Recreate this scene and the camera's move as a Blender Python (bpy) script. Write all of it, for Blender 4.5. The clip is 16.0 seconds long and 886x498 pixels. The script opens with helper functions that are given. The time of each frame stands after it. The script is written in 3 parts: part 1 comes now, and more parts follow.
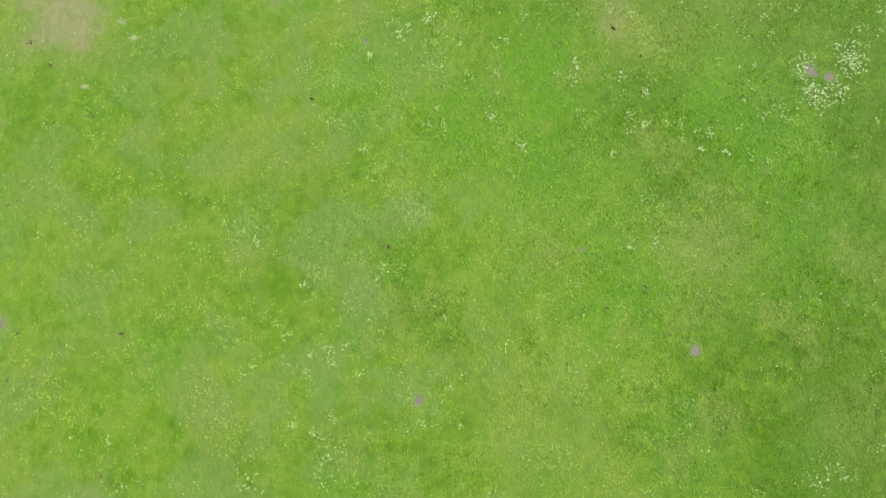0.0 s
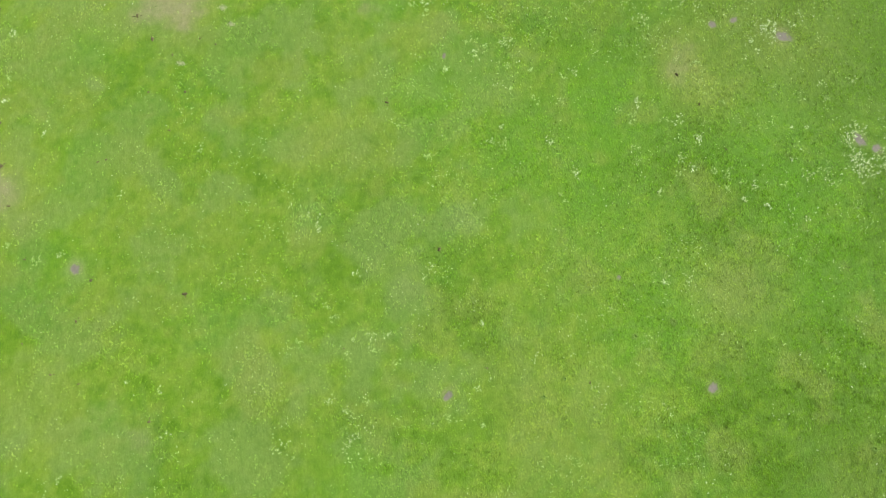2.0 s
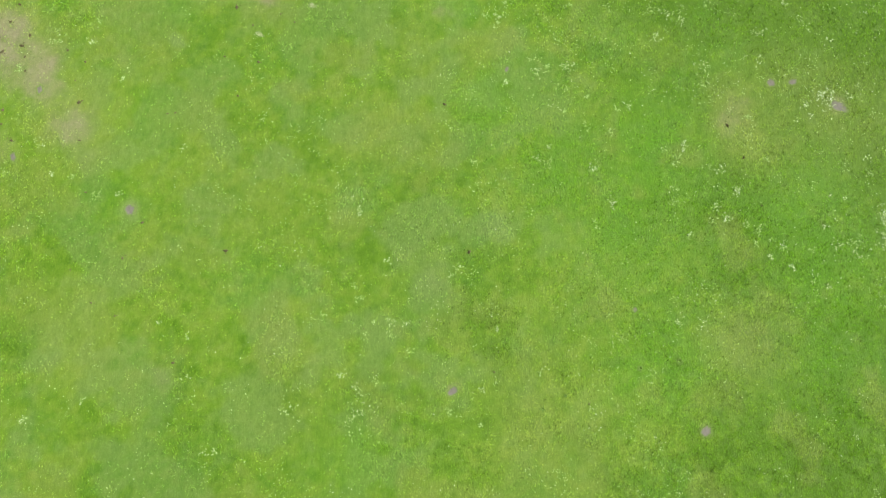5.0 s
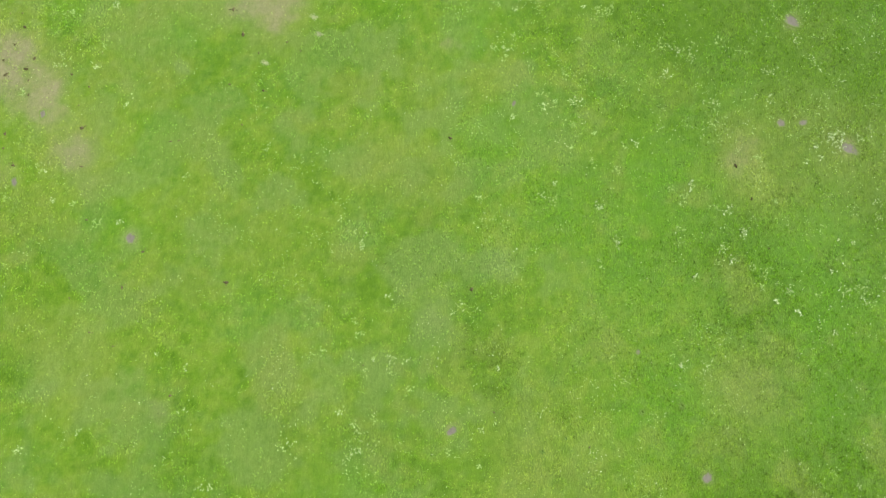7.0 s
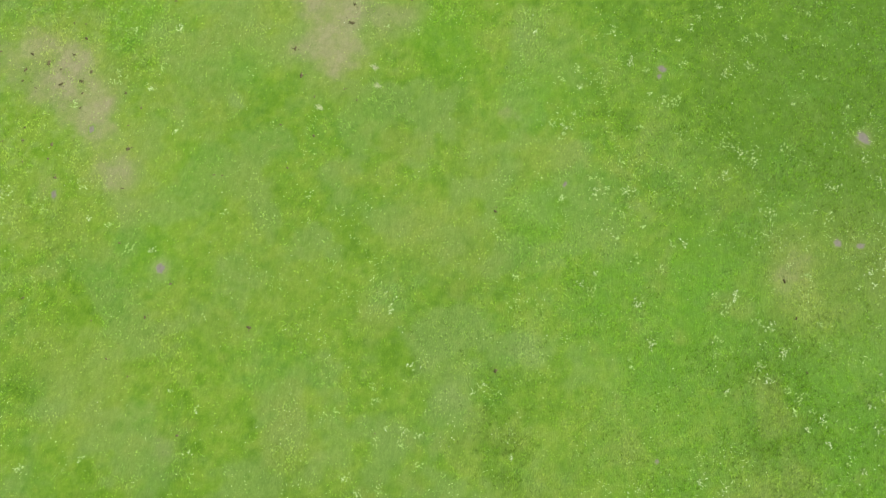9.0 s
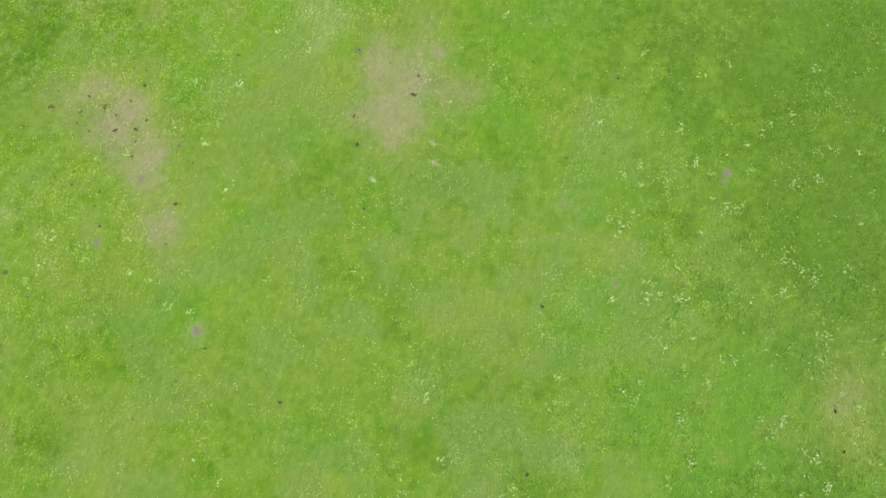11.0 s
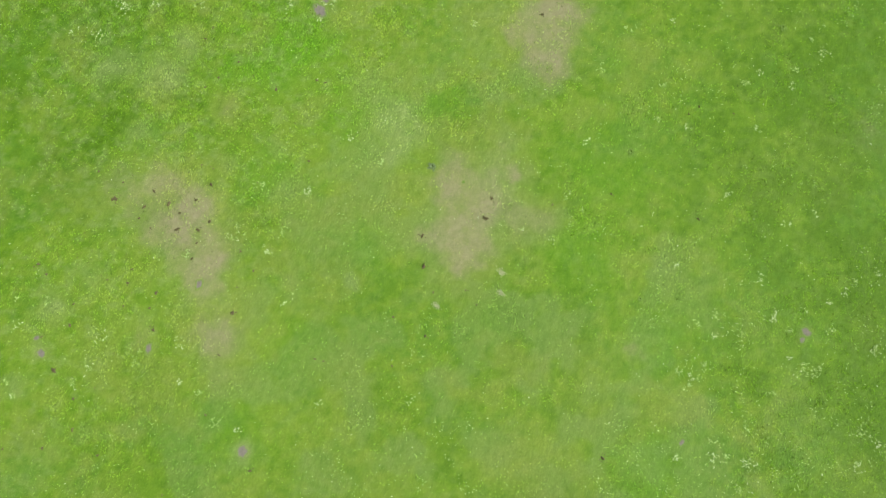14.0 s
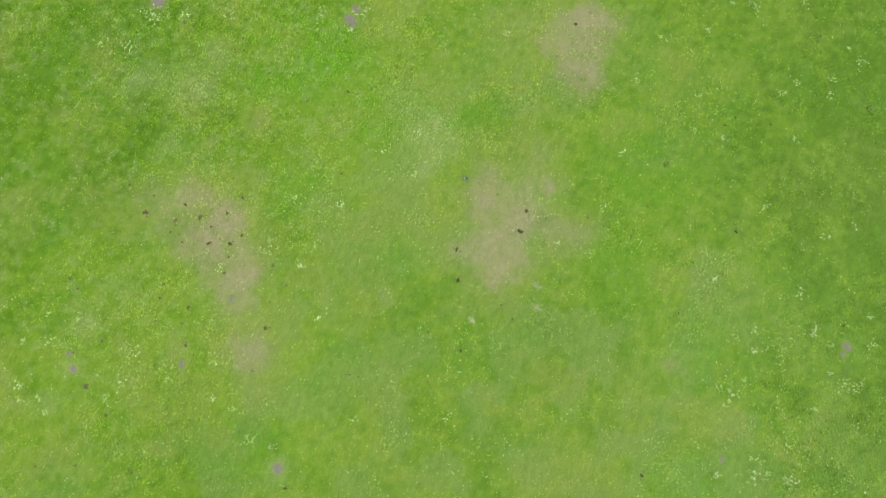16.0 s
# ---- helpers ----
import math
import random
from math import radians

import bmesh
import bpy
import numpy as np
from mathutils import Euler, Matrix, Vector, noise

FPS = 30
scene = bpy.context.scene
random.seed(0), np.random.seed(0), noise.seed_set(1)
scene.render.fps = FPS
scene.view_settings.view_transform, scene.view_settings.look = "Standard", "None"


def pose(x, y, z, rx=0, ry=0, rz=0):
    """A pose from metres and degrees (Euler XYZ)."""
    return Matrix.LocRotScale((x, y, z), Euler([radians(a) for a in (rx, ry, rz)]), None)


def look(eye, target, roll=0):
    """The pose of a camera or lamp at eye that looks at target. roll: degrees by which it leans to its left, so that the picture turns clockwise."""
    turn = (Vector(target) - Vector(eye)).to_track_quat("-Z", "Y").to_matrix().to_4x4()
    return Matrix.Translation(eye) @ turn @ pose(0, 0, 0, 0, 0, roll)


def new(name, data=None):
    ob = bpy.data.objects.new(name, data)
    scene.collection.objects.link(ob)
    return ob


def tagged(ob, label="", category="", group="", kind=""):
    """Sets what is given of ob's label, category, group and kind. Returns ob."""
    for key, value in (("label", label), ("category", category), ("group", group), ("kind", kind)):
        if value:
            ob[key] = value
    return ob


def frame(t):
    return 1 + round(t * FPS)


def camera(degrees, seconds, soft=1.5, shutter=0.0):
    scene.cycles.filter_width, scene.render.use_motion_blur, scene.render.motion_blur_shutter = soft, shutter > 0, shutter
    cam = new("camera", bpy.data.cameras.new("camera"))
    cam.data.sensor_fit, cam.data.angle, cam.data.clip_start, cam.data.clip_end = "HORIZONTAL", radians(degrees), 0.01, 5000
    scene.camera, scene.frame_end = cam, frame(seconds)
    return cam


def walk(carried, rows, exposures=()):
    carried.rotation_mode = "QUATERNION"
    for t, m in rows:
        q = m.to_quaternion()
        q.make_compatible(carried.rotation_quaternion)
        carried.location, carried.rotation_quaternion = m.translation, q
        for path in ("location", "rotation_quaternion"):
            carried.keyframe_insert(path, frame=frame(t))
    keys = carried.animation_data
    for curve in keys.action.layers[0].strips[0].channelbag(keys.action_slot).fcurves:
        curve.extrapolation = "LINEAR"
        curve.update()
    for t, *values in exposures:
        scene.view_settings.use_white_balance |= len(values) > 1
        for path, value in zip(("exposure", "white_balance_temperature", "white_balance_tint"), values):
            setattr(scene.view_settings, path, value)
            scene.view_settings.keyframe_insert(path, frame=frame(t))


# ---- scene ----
# The camera: a drone that looks steeply down, climbs, turns and slides away to the north-west.
cam = camera(65.38, 16.0, soft=1.0)
PATH = [
    (0.0, -0.000, 0.000, 75.000, -0.000, -78.197, 3.436),
    (0.5, -1.383, -0.214, 76.740, 0.212, -77.992, 3.209),
    (1.0, -2.392, -0.356, 78.278, 0.444, -77.903, 2.915),
    (1.5, -2.926, -0.659, 79.354, 3.476, -77.985, 3.005),
    (2.0, -3.047, -1.441, 80.044, 8.414, -77.782, 3.335),
    (2.5, -3.081, -1.582, 80.985, 13.709, -77.999, 3.295),
    (3.0, -3.187, -1.994, 81.865, 17.499, -77.952, 3.506),
    (3.5, -3.147, -2.181, 82.757, 18.980, -77.945, 3.242),
    (4.0, -3.244, -2.079, 83.381, 19.283, -78.119, 2.970),
    (6.5, -4.401, 1.024, 84.030, 19.285, -78.430, 2.910),
    (7.0, -5.217, 2.707, 83.950, 20.545, -78.437, 3.024),
    (7.5, -6.332, 4.413, 83.902, 23.956, -78.470, 3.269),
    (8.0, -7.648, 6.084, 83.805, 24.731, -78.331, 3.412),
    (8.5, -9.152, 7.876, 83.742, 27.097, -78.323, 3.633),
    (9.0, -11.039, 9.733, 83.724, 28.236, -78.377, 3.669),
    (11.5, -22.889, 17.694, 83.538, 35.308, -78.239, 3.516),
    (12.0, -25.366, 18.899, 83.515, 36.681, -78.083, 3.371),
    (12.5, -27.836, 19.992, 83.440, 39.480, -77.913, 3.572),
    (13.0, -30.639, 21.572, 83.532, 39.756, -78.011, 3.511),
    (13.5, -33.050, 22.965, 83.526, 39.853, -77.886, 3.317),
    (14.0, -34.969, 23.819, 83.475, 39.719, -77.549, 3.422),
    (14.5, -36.568, 24.071, 83.528, 39.873, -77.483, 3.257),
    (15.0, -37.894, 23.681, 83.580, 40.110, -77.561, 3.005),
    (15.5, -38.768, 23.159, 83.360, 40.415, -77.651, 2.650),
    (16.0, -39.195, 22.613, 82.834, 40.802, -77.656, 2.287),
]
walk(cam, [(t, pose(x, y, z, 90 + pitch, 0, yaw) @ pose(0, 0, 0, 0, 0, roll)) for t, x, y, z, yaw, pitch, roll in PATH],
     exposures=[(0.0, 0.74), (9.0, 0.73), (11.5, 0.7), (13.0, 0.65), (14.5, 0.63), (16.0, 0.59)])

# ---- light: a bright overcast day, the sun behind thin cloud in the east ----
SUN_HEIGHT, SUN_SIDE = 46.0, 26.0          # degrees above the horizon; degrees from +x towards +y
world = bpy.data.worlds.new("sky")
scene.world = world
world.use_nodes = True
wn = world.node_tree.nodes
wn.clear()
sky = wn.new("ShaderNodeTexSky")
sky.sky_type, sky.sun_disc = "NISHITA", False
sky.sun_elevation, sky.sun_rotation = radians(SUN_HEIGHT), radians(90 - SUN_SIDE)
sky.dust_density, sky.ozone_density = 5.0, 1.0
sky_soft = wn.new("ShaderNodeHueSaturation")     # cloud takes most of the blue out of the sky
sky_soft.inputs["Saturation"].default_value = 0.25
back = wn.new("ShaderNodeBackground")
back.inputs["Strength"].default_value = 0.15
wout = wn.new("ShaderNodeOutputWorld")
world.node_tree.links.new(sky.outputs[0], sky_soft.inputs["Color"])
world.node_tree.links.new(sky_soft.outputs[0], back.inputs["Color"])
world.node_tree.links.new(back.outputs[0], wout.inputs["Surface"])

sun_data = bpy.data.lights.new("sun", "SUN")
sun_data.energy, sun_data.angle, sun_data.color = 1.5, radians(35), (1.0, 0.95, 0.86)
sun = new("sun", sun_data)
sun_from = Vector((math.cos(radians(SUN_HEIGHT)) * math.cos(radians(SUN_SIDE)),
                   math.cos(radians(SUN_HEIGHT)) * math.sin(radians(SUN_SIDE)), math.sin(radians(SUN_HEIGHT))))
sun.matrix_world = look(sun_from * 300, (0, 0, 0))

# ---- the plan: places and sizes in metres (x, y, radius, and how strong) ----
DUNG_a = [
    (-81.1, 14.5, 0.7), (-47.0, 34.8, 0.6), (-45.6, 44.5, 0.68), (-16.2, 32.5, 0.5), (-75.7, 18.8, 0.63), (-59.9, 14.8, 0.61),
    (18.7, 43.8, 0.45), (-70.3, -4.3, 0.6),
    (-49.8, 37.5, 0.56), (-72.5, 17.2, 0.55), (-6.0, 15.6, 0.5), (-70.5, 19.0, 0.49), (-59.0, 70.7, 0.45), (-33.9, 4.3, 0.43),
    (-77.6, 16.4, 0.42), (-78.2, 18.6, 0.42), (-73.7, 24.1, 0.42), (-68.4, 10.1, 0.41), (-81.5, 2.7, 0.41), (-65.3, 6.9, 0.4),
    (-77.1, 38.7, 0.36), (-73.6, 21.4, 0.35), (-46.7, 47.0, 0.35), (-33.8, -10.4, 0.35), (-64.7, 20.7, 0.34), (-73.0, 0.5, 0.34),
    (-63.5, -7.3, 0.33), (22.0, 40.4, 0.33), (-45.1, 3.6, 0.32), (-41.0, 28.7, 0.32), (-45.3, -1.3, 0.3), (-74.2, 43.2, 0.29),
]
DUNG_b = [
    (-73.1, 43.7, 0.29), (-31.5, 77.1, 0.29), (-35.4, 74.8, 0.29), (-83.4, 38.0, 0.29), (-73.8, 18.9, 0.28), (-70.3, 20.7, 0.28),
    (-76.9, 15.0, 0.28), (-75.0, 15.1, 0.28), (-67.0, 34.7, 0.28), (-85.2, 15.6, 0.28), (-81.9, 16.7, 0.28), (-26.0, 62.8, 0.28),
    (-40.6, 51.6, 0.28), (-68.4, 16.0, 0.27), (-67.6, 8.4, 0.27), (-71.8, 8.6, 0.27), (-72.7, 10.1, 0.27), (-79.8, 2.6, 0.27),
    (-57.4, 10.2, 0.27), (-41.4, 23.4, 0.27), (-46.2, -7.7, 0.27), (-66.1, -4.9, 0.26), (-64.4, -11.0, 0.26), (-53.4, 4.4, 0.26),
    (-59.2, -7.2, 0.26), (-67.7, -14.1, 0.26), (-45.4, 27.7, 0.26), (-35.7, 73.0, 0.22), (-89.5, 39.1, 0.22), (-89.0, 37.3, 0.22),
]
DUNG_c = [
    (-83.7, 34.7, 0.22), (-84.0, 32.5, 0.22), (-48.7, 17.7, 0.22), (-76.4, 25.0, 0.21), (-75.0, 25.7, 0.21), (-61.8, 20.1, 0.21),
    (-69.4, 17.7, 0.21), (-36.1, 57.8, 0.21), (-50.5, -5.0, 0.21), (-70.1, 6.4, 0.2), (-73.9, 7.2, 0.2), (-74.6, 2.5, 0.2),
    (-74.4, -2.8, 0.2), (-61.8, 17.3, 0.2), (-43.9, 33.2, 0.2), (-39.0, 35.7, 0.2), (-41.2, 36.1, 0.2), (26.0, 35.2, 0.2),
    (-47.8, 18.2, 0.19), (-42.8, -8.1, 0.18), (-14.3, 1.9, 0.18), (2.2, 3.1, 0.18), (14.0, 3.9, 0.18),
]
HOLLOWS_a = [
    (42.1, 39.9, 0.8, 1.0), (44.3, 39.2, 0.6, 1.0), (27.9, 6.1, 0.61, 1.0), (-1.6, -0.9, 0.54, 1.0), (15.4, 16.6, 0.38, 0.5), (-10.5, 40.2, 0.4, 0.5),
    (22.3, 51.7, 0.6, 0.7), (24.9, 52.9, 0.6, 0.45), (31.4, 51.9, 0.95, 1.0), (19.2, 66.1, 0.91, 1.0), (-47.3, 4.5, 0.63, 1.0), (-64.1, 5.1, 0.64, 0.4),
    (-7.5, 60.7, 0.6, 0.8), (-7.3, 59.6, 0.45, 0.4), (-81.1, 50.6, 0.97, 1.0), (-81.8, 52.3, 0.6, 0.8), (-101.6, 35.1, 1.05, 1.0), (-72.9, -4.0, 0.53, 0.8),
    (-74.7, -3.2, 0.4, 0.6),
    (-65.4, 14.4, 0.48, 0.8),
]
SOIL_a = [
    (-78.5, 19.9, 1.7, 0.8), (-73.3, 19.8, 2.5, 1), (-72.7, 16.4, 2.1, 0.9), (-67.8, 16.6, 2.5, 0.95), (-64.8, 13.8, 1.9, 0.7), (-59.4, 11.4, 2.3, 0.7),
    (-82.5, 16.0, 2.1, 0.5), (-78.1, 15.8, 2.1, 0.5), 
    (-57.1, 72.8, 2.9, 0.85), (-56.6, 67.1, 3.3, 0.78), (-60.4, 68.0, 2.3, 0.7),
    (-53.4, 66.2, 2.4, 0.55), (-41.5, 46.3, 1.4, 0.35), (-79.1, 32.5, 1.3, 0.35), (-21.0, 43.9, 0.9, 0.5), (-65.0, 4.8, 1.5, 0.35), (-55.0, 7.4, 1.2, 0.3), (-16.5, 87.6, 2.4, 0.3),
]
SOIL_b = [
    (-72.3, 19.7, 2.2, 0.7), (18.6, 47.0, 1.5, 0.3), (18.6, 43.9, 1.4, 0.35), (29.0, 18.1, 2.5, 0.25), (-9.2, 11.4, 1.8, 0.15),
    (18.8, 45.2, 2.0, 0.2), (-9.6, 11.6, 2.2, 0.12), (-34.7, -11.9, 1.4, 0.35), (-1.7, -0.8, 1.0, 0.4),
]
SOIL_c = [
    (-58.1, 73.2, 1.3, 0.79), (-47.0, 51.6, 0.8, 0.7), (-52.1, 46.1, 2.2, 0.62), (-49.8, 44.1, 2.2, 0.7), (-46.2, 42.4, 2.4, 0.79), (-46.7, 39.8, 2.3, 0.79),
    (-43.6, 38.6, 2.1, 0.7), (-46.1, 45.5, 1.7, 0.62), (-49.0, 38.1, 1.7, 0.44), (-44.0, 48.0, 2.4, 0.44), (-40.2, 49.6, 1.7, 0.44), (-47.0, 51.8, 0.9, 0.62),
    (-48.9, 51.8, 2.0, 0.35), (-49.5, 47.0, 2.9, 0.44),
]
DRY_a = [
    (-40.3, 49.3, 2.5, 0.7), (-45.8, 75.0, 2.8, 0.6), (-65.8, 64.5, 2.1, 0.5), (-56.3, 26.5, 2.2, 0.4), (-53.1, 22.3, 1.8, 0.35), (-57.4, 34.7, 2.8, 0.35),
    (-66.6, 20.2, 2.8, 0.6), (-59.1, 15.8, 2.7, 0.5), (-55.7, 9.8, 2.7, 0.5), (-42.8, 40.5, 2.4, 0.5), (-50.1, 48.6, 3.6, 0.5), (-82.5, 13.1, 2.8, 0.5),
    (-21.0, 35.1, 2.7, 0.35), (-23.2, 24.5, 3.9, 0.4), (-44.6, 18.5, 3.3, 0.3), (-51.9, 35.9, 2.1, 0.4), (-45.0, -9.6, 2.7, 0.6),
    (-52.1, -10.6, 3.4, 0.5), (-43.2, -14.3, 2.7, 0.5), (-52.8, 26.7, 2.5, 0.5), (-16.6, 26.6, 3.3, 0.55), (8.8, -1.9, 2.9, 0.5), (23.4, 42.6, 2.5, 0.6),
]
DRY_b = [
    (-79.2, 32.4, 1.8, 0.8), (18.7, 45.5, 3.0, 0.85),
    (-34.6, 11.1, 5.6, 0.35), (-16.2, -7.5, 4.7, 0.3), (13.1, -3.9, 5.3, 0.4), (30.4, 18.0, 4.1, 0.5), (-43.3, 36.8, 4.0, 0.6), (23.1, 41.1, 3.4, 0.5),
    (-23.5, 26.0, 3.2, 0.5), (28.7, 18.1, 3.8, 0.4), (25, 50, 7, 0.5), (35, 52, 6, 0.4), (-24.5, 40.2, 2.7, 0.4), (-42.8, 0.8, 3.6, 0.4),
    (44.6, -1.2, 3.6, 0.4), (5.3, 3.6, 4.3, 0.4),
]
PALE_a = [
    (-62.5, 43.5, 3.4, 0.55), (-47.6, 50.0, 3.0, 0.5), (-93.4, 28.0, 1.5, 0.4),
    (-62.3, 46.5, 3.0, 0.8), (-60.1, 43.7, 1.1, 0.9), (-89.5, 30.0, 2.5, 0.7), (-94.6, 25.7, 1.9, 0.6), (-91.1, 35.6, 1.5, 0.6), (-76.6, -0.1, 1.4, 0.8),
    (-73.9, -3.5, 1.1, 0.6), (-72.6, -8.7, 1.3, 0.5), (-52.5, 27.1, 1.0, 0.7), (-89.0, 34.5, 1.2, 0.6), (-85.1, 22.5, 1.6, 0.5), (-66.3, 29.2, 1.7, 0.5),
    (-76.1, 6.5, 1.4, 0.5), (-71.2, 33.5, 1.3, 0.5), (-74.0, 27.2, 1.3, 0.4), (-22.3, 37.6, 1.3, 0.35), (-25.4, 54.9, 1.5, 0.28), (-68.4, 47.1, 2.2, 0.4),
    (-57.1, 21.5, 1.6, 0.3), (-63.6, 35.9, 1.4, 0.4), (-46.9, 4.3, 1.5, 0.4), (-9.8, 11.9, 2.8, 0.35), (-22.0, 15.5, 2.1, 0.21), (-48.2, -13.5, 2.0, 0.4),
]
PALE_b = [
    (-46.3, -8.6, 1.6, 0.4), (-30.0, 1.4, 1.8, 0.21), (-5.0, 20.0, 2.5, 0.42), (-12.3, 35.2, 2.0, 0.35), (-22.4, 16.6, 2.1, 0.28), (-12.9, 3.7, 2.4, 0.21),
]
LUSH_a = [
    (-79.8, 44.1, 5.9, 0.9), (-62.0, 51.0, 3.7, 0.8), (-47.4, 72.4, 1.5, 0.8), (-40.0, 61.1, 5.8, 0.6), (-69.8, 30.1, 3.1, 0.7), (-34.1, 49.6, 4.2, 0.6),
    (-70.0, 42.5, 4.4, 0.6), (-82.4, 38.3, 3.7, 0.7), (-54.4, 31.6, 2.8, 0.5), (-19.2, 47.6, 4.8, 0.5), (-52.2, 16.7, 4.0, 0.4), (-38.7, 33.9, 4.1, 0.4),
    (-50.6, 4.9, 3.9, 0.4), (11.0, 37.2, 6.5, 0.7), (28.6, 38.7, 5.8, 0.6), (38.2, 20.4, 6.9, 0.5), (-10.6, 34.9, 4.4, 0.6), (10.9, 24.3, 5.6, 0.6),
    (-31.3, 2.4, 4.1, 0.4), (-9.9, -11.9, 4.6, 0.5), (21.0, 11.9, 5.4, 0.6), (1.6, 29.1, 5.2, 0.6), (35.4, 29.9, 5.9, 0.6),
]
CLOVER_a = [
    (-98.8, 28.4, 4.4, 0.6), (-81.9, 23.9, 2.9, 0.7), (-79.4, -1.3, 2.7, 0.5), (-42.6, 60.8, 2.9, 0.5), (-34.2, 68.7, 3.6, 0.5), (-15.7, 62.1, 4.2, 0.6),
    (-78.3, 12.2, 2.1, 0.5), (-63.1, 32.4, 2.1, 0.4), (-3.9, 44.2, 3.9, 0.5), (-5.8, 42.9, 3.7, 0.7), (9.8, 43.3, 3.7, 0.6), (-21.0, 15.1, 2.8, 0.7),
    (-8.4, 5.0, 2.7, 0.6), (21.2, 17.8, 3.4, 0.6), (-29.0, -21.7, 3.9, 0.6), (-25.0, -18.1, 2.6, 0.6), (34.0, 20.2, 4.1, 0.5), (38.6, 34.9, 3.5, 0.6),
    (-12.2, -16.2, 3.2, 0.5), (-10.5, -7.3, 2.7, 0.5), (21.1, 26.9, 3.9, 0.6), (-1.1, 30.3, 2.6, 0.7), (21.7, 12.0, 3.7, 0.5), (-6.4, 13.4, 3.1, 0.6),
]
CLOVER_b = [
    (-21.6, 15.7, 2.5, 0.5), (-10.7, -6.7, 2.9, 0.6),
]
STRAW_a = [
    (-42.5, 32.3, 0.41), (-39.5, 40.8, 0.41), (-37.8, 38.8, 0.41),
]
DOCKS_a = [
    (-55.1, 44.9, 0.65), (22.4, 12.7, 0.56), (18.3, 10.1, 0.49), (9.1, 1.2, 0.36), (11.1, 3.7, 0.3), (46.6, 3.1, 0.48),
    (38.1, 2.6, 0.36), (47.4, 0.8, 0.48), (40.3, 10.6, 0.37), (-34.3, 91.4, 0.67), (-23.3, 87.5, 0.58), (-50.8, 46.1, 0.28),
    (-37.9, 63.8, 0.57), (-24.9, 49.9, 0.41),
]
FLOWERS_a = [
    (-102.3, 26.3, 0.89), (-100.8, 33.3, 1.64), (-99.5, 28.3, 1.77), (-97.2, 36.1, 0.75), (-92.9, 40.2, 1.2), (-84.5, 48.7, 0.9),
    (-80.7, 52.8, 0.97), (-80.1, 49.6, 0.45), (-66.6, 21.4, 0.88), (-64.6, 63.5, 0.89),
    (-63.7, 45.3, 0.65), (-56.4, 20.3, 1.02), (-47.2, -23.1, 0.53), (-44.5, 14.3, 0.56),
    (-41.9, -18.2, 0.4), (-41.4, 46.5, 0.42), (-37.7, -6.5, 0.47), (-37.3, 21.9, 0.58), (-33.8, -6.9, 0.53), (-31.6, -11.2, 0.7),
    (-25.4, 67.9, 0.35), (-25.0, -18.1, 1.31), (-24.5, 56.0, 0.62), (-22.0, 16.6, 1.26), (-20.6, 14.8, 0.75), (-18.2, -10.7, 1.05),
]
FLOWERS_b = [
    (-17.6, 69.9, 0.84), (-15.6, 73.6, 0.7), (-10.6, -7.8, 2.06), (-6.6, 80.2, 0.87), (-6.3, 13.1, 1.25), (6.7, 52.3, 1.35),
    (7.4, 5.3, 0.61), (13.1, 50.3, 1.33), (18.9, 58.3, 1.44), (19.7, 54.2, 1.33), (20.3, 17.8, 0.88), (21.4, 16.9, 0.31),
    (23.6, 18.0, 0.88), (24.9, 61.3, 0.75), (27.9, 60.4, 0.74), (29.6, 52.2, 1.9), (40.4, -6.5, 2.06), (41.0, 39.4, 0.93),
    (41.6, 37.9, 1.46), (41.8, 40.9, 1.74), (42.6, 35.6, 1.06), (43.0, 36.7, 1.99), (43.1, -5.3, 1.48), (44.5, 12.2, 0.37),
    (44.8, 37.2, 1.33), (45.9, 41.5, 1.21), (46.0, 37.6, 1.46), (46.8, 40.5, 1.87), (47.2, 42.7, 1.75), (47.4, -2.7, 0.72),
]
FLOWERS_c = [
    (47.6, 41.7, 1.34),
]
WHITE_a = [
    (-3.6, 43.4, 0.81), (-6.8, 41.5, 0.67), (5.9, 41.4, 0.4), (14.3, 39.4, 0.47), (-1.6, 32.3, 0.39), (-2.7, 30.0, 0.52),
    (4.6, 31.7, 0.52), (8.4, 28.1, 0.52), (19.6, 37.8, 0.6), (22.4, 36.0, 0.8), (22.2, 31.9, 0.53), (33.7, 39.6, 0.27),
    (35.4, 40.1, 0.33), (34.0, 35.5, 0.4), (36.6, 46.4, 0.68), (40.7, 47.6, 0.55), (45.3, 43.5, 0.41), (51.0, 48.2, 0.82),
    (50.7, 45.5, 0.55), (36.2, 33.7, 0.79), (38.7, 33.5, 0.53), (28.9, 29.3, 0.26), (31.8, 29.1, 0.39), (36.6, 28.4, 0.46),
    (-11.7, 3.9, 0.73), (-9.8, 4.4, 0.42), (-13.5, 3.1, 0.18), (-14.6, -4.1, 0.59), (-12.0, -4.9, 0.59), (0.5, 7.9, 0.43),
]
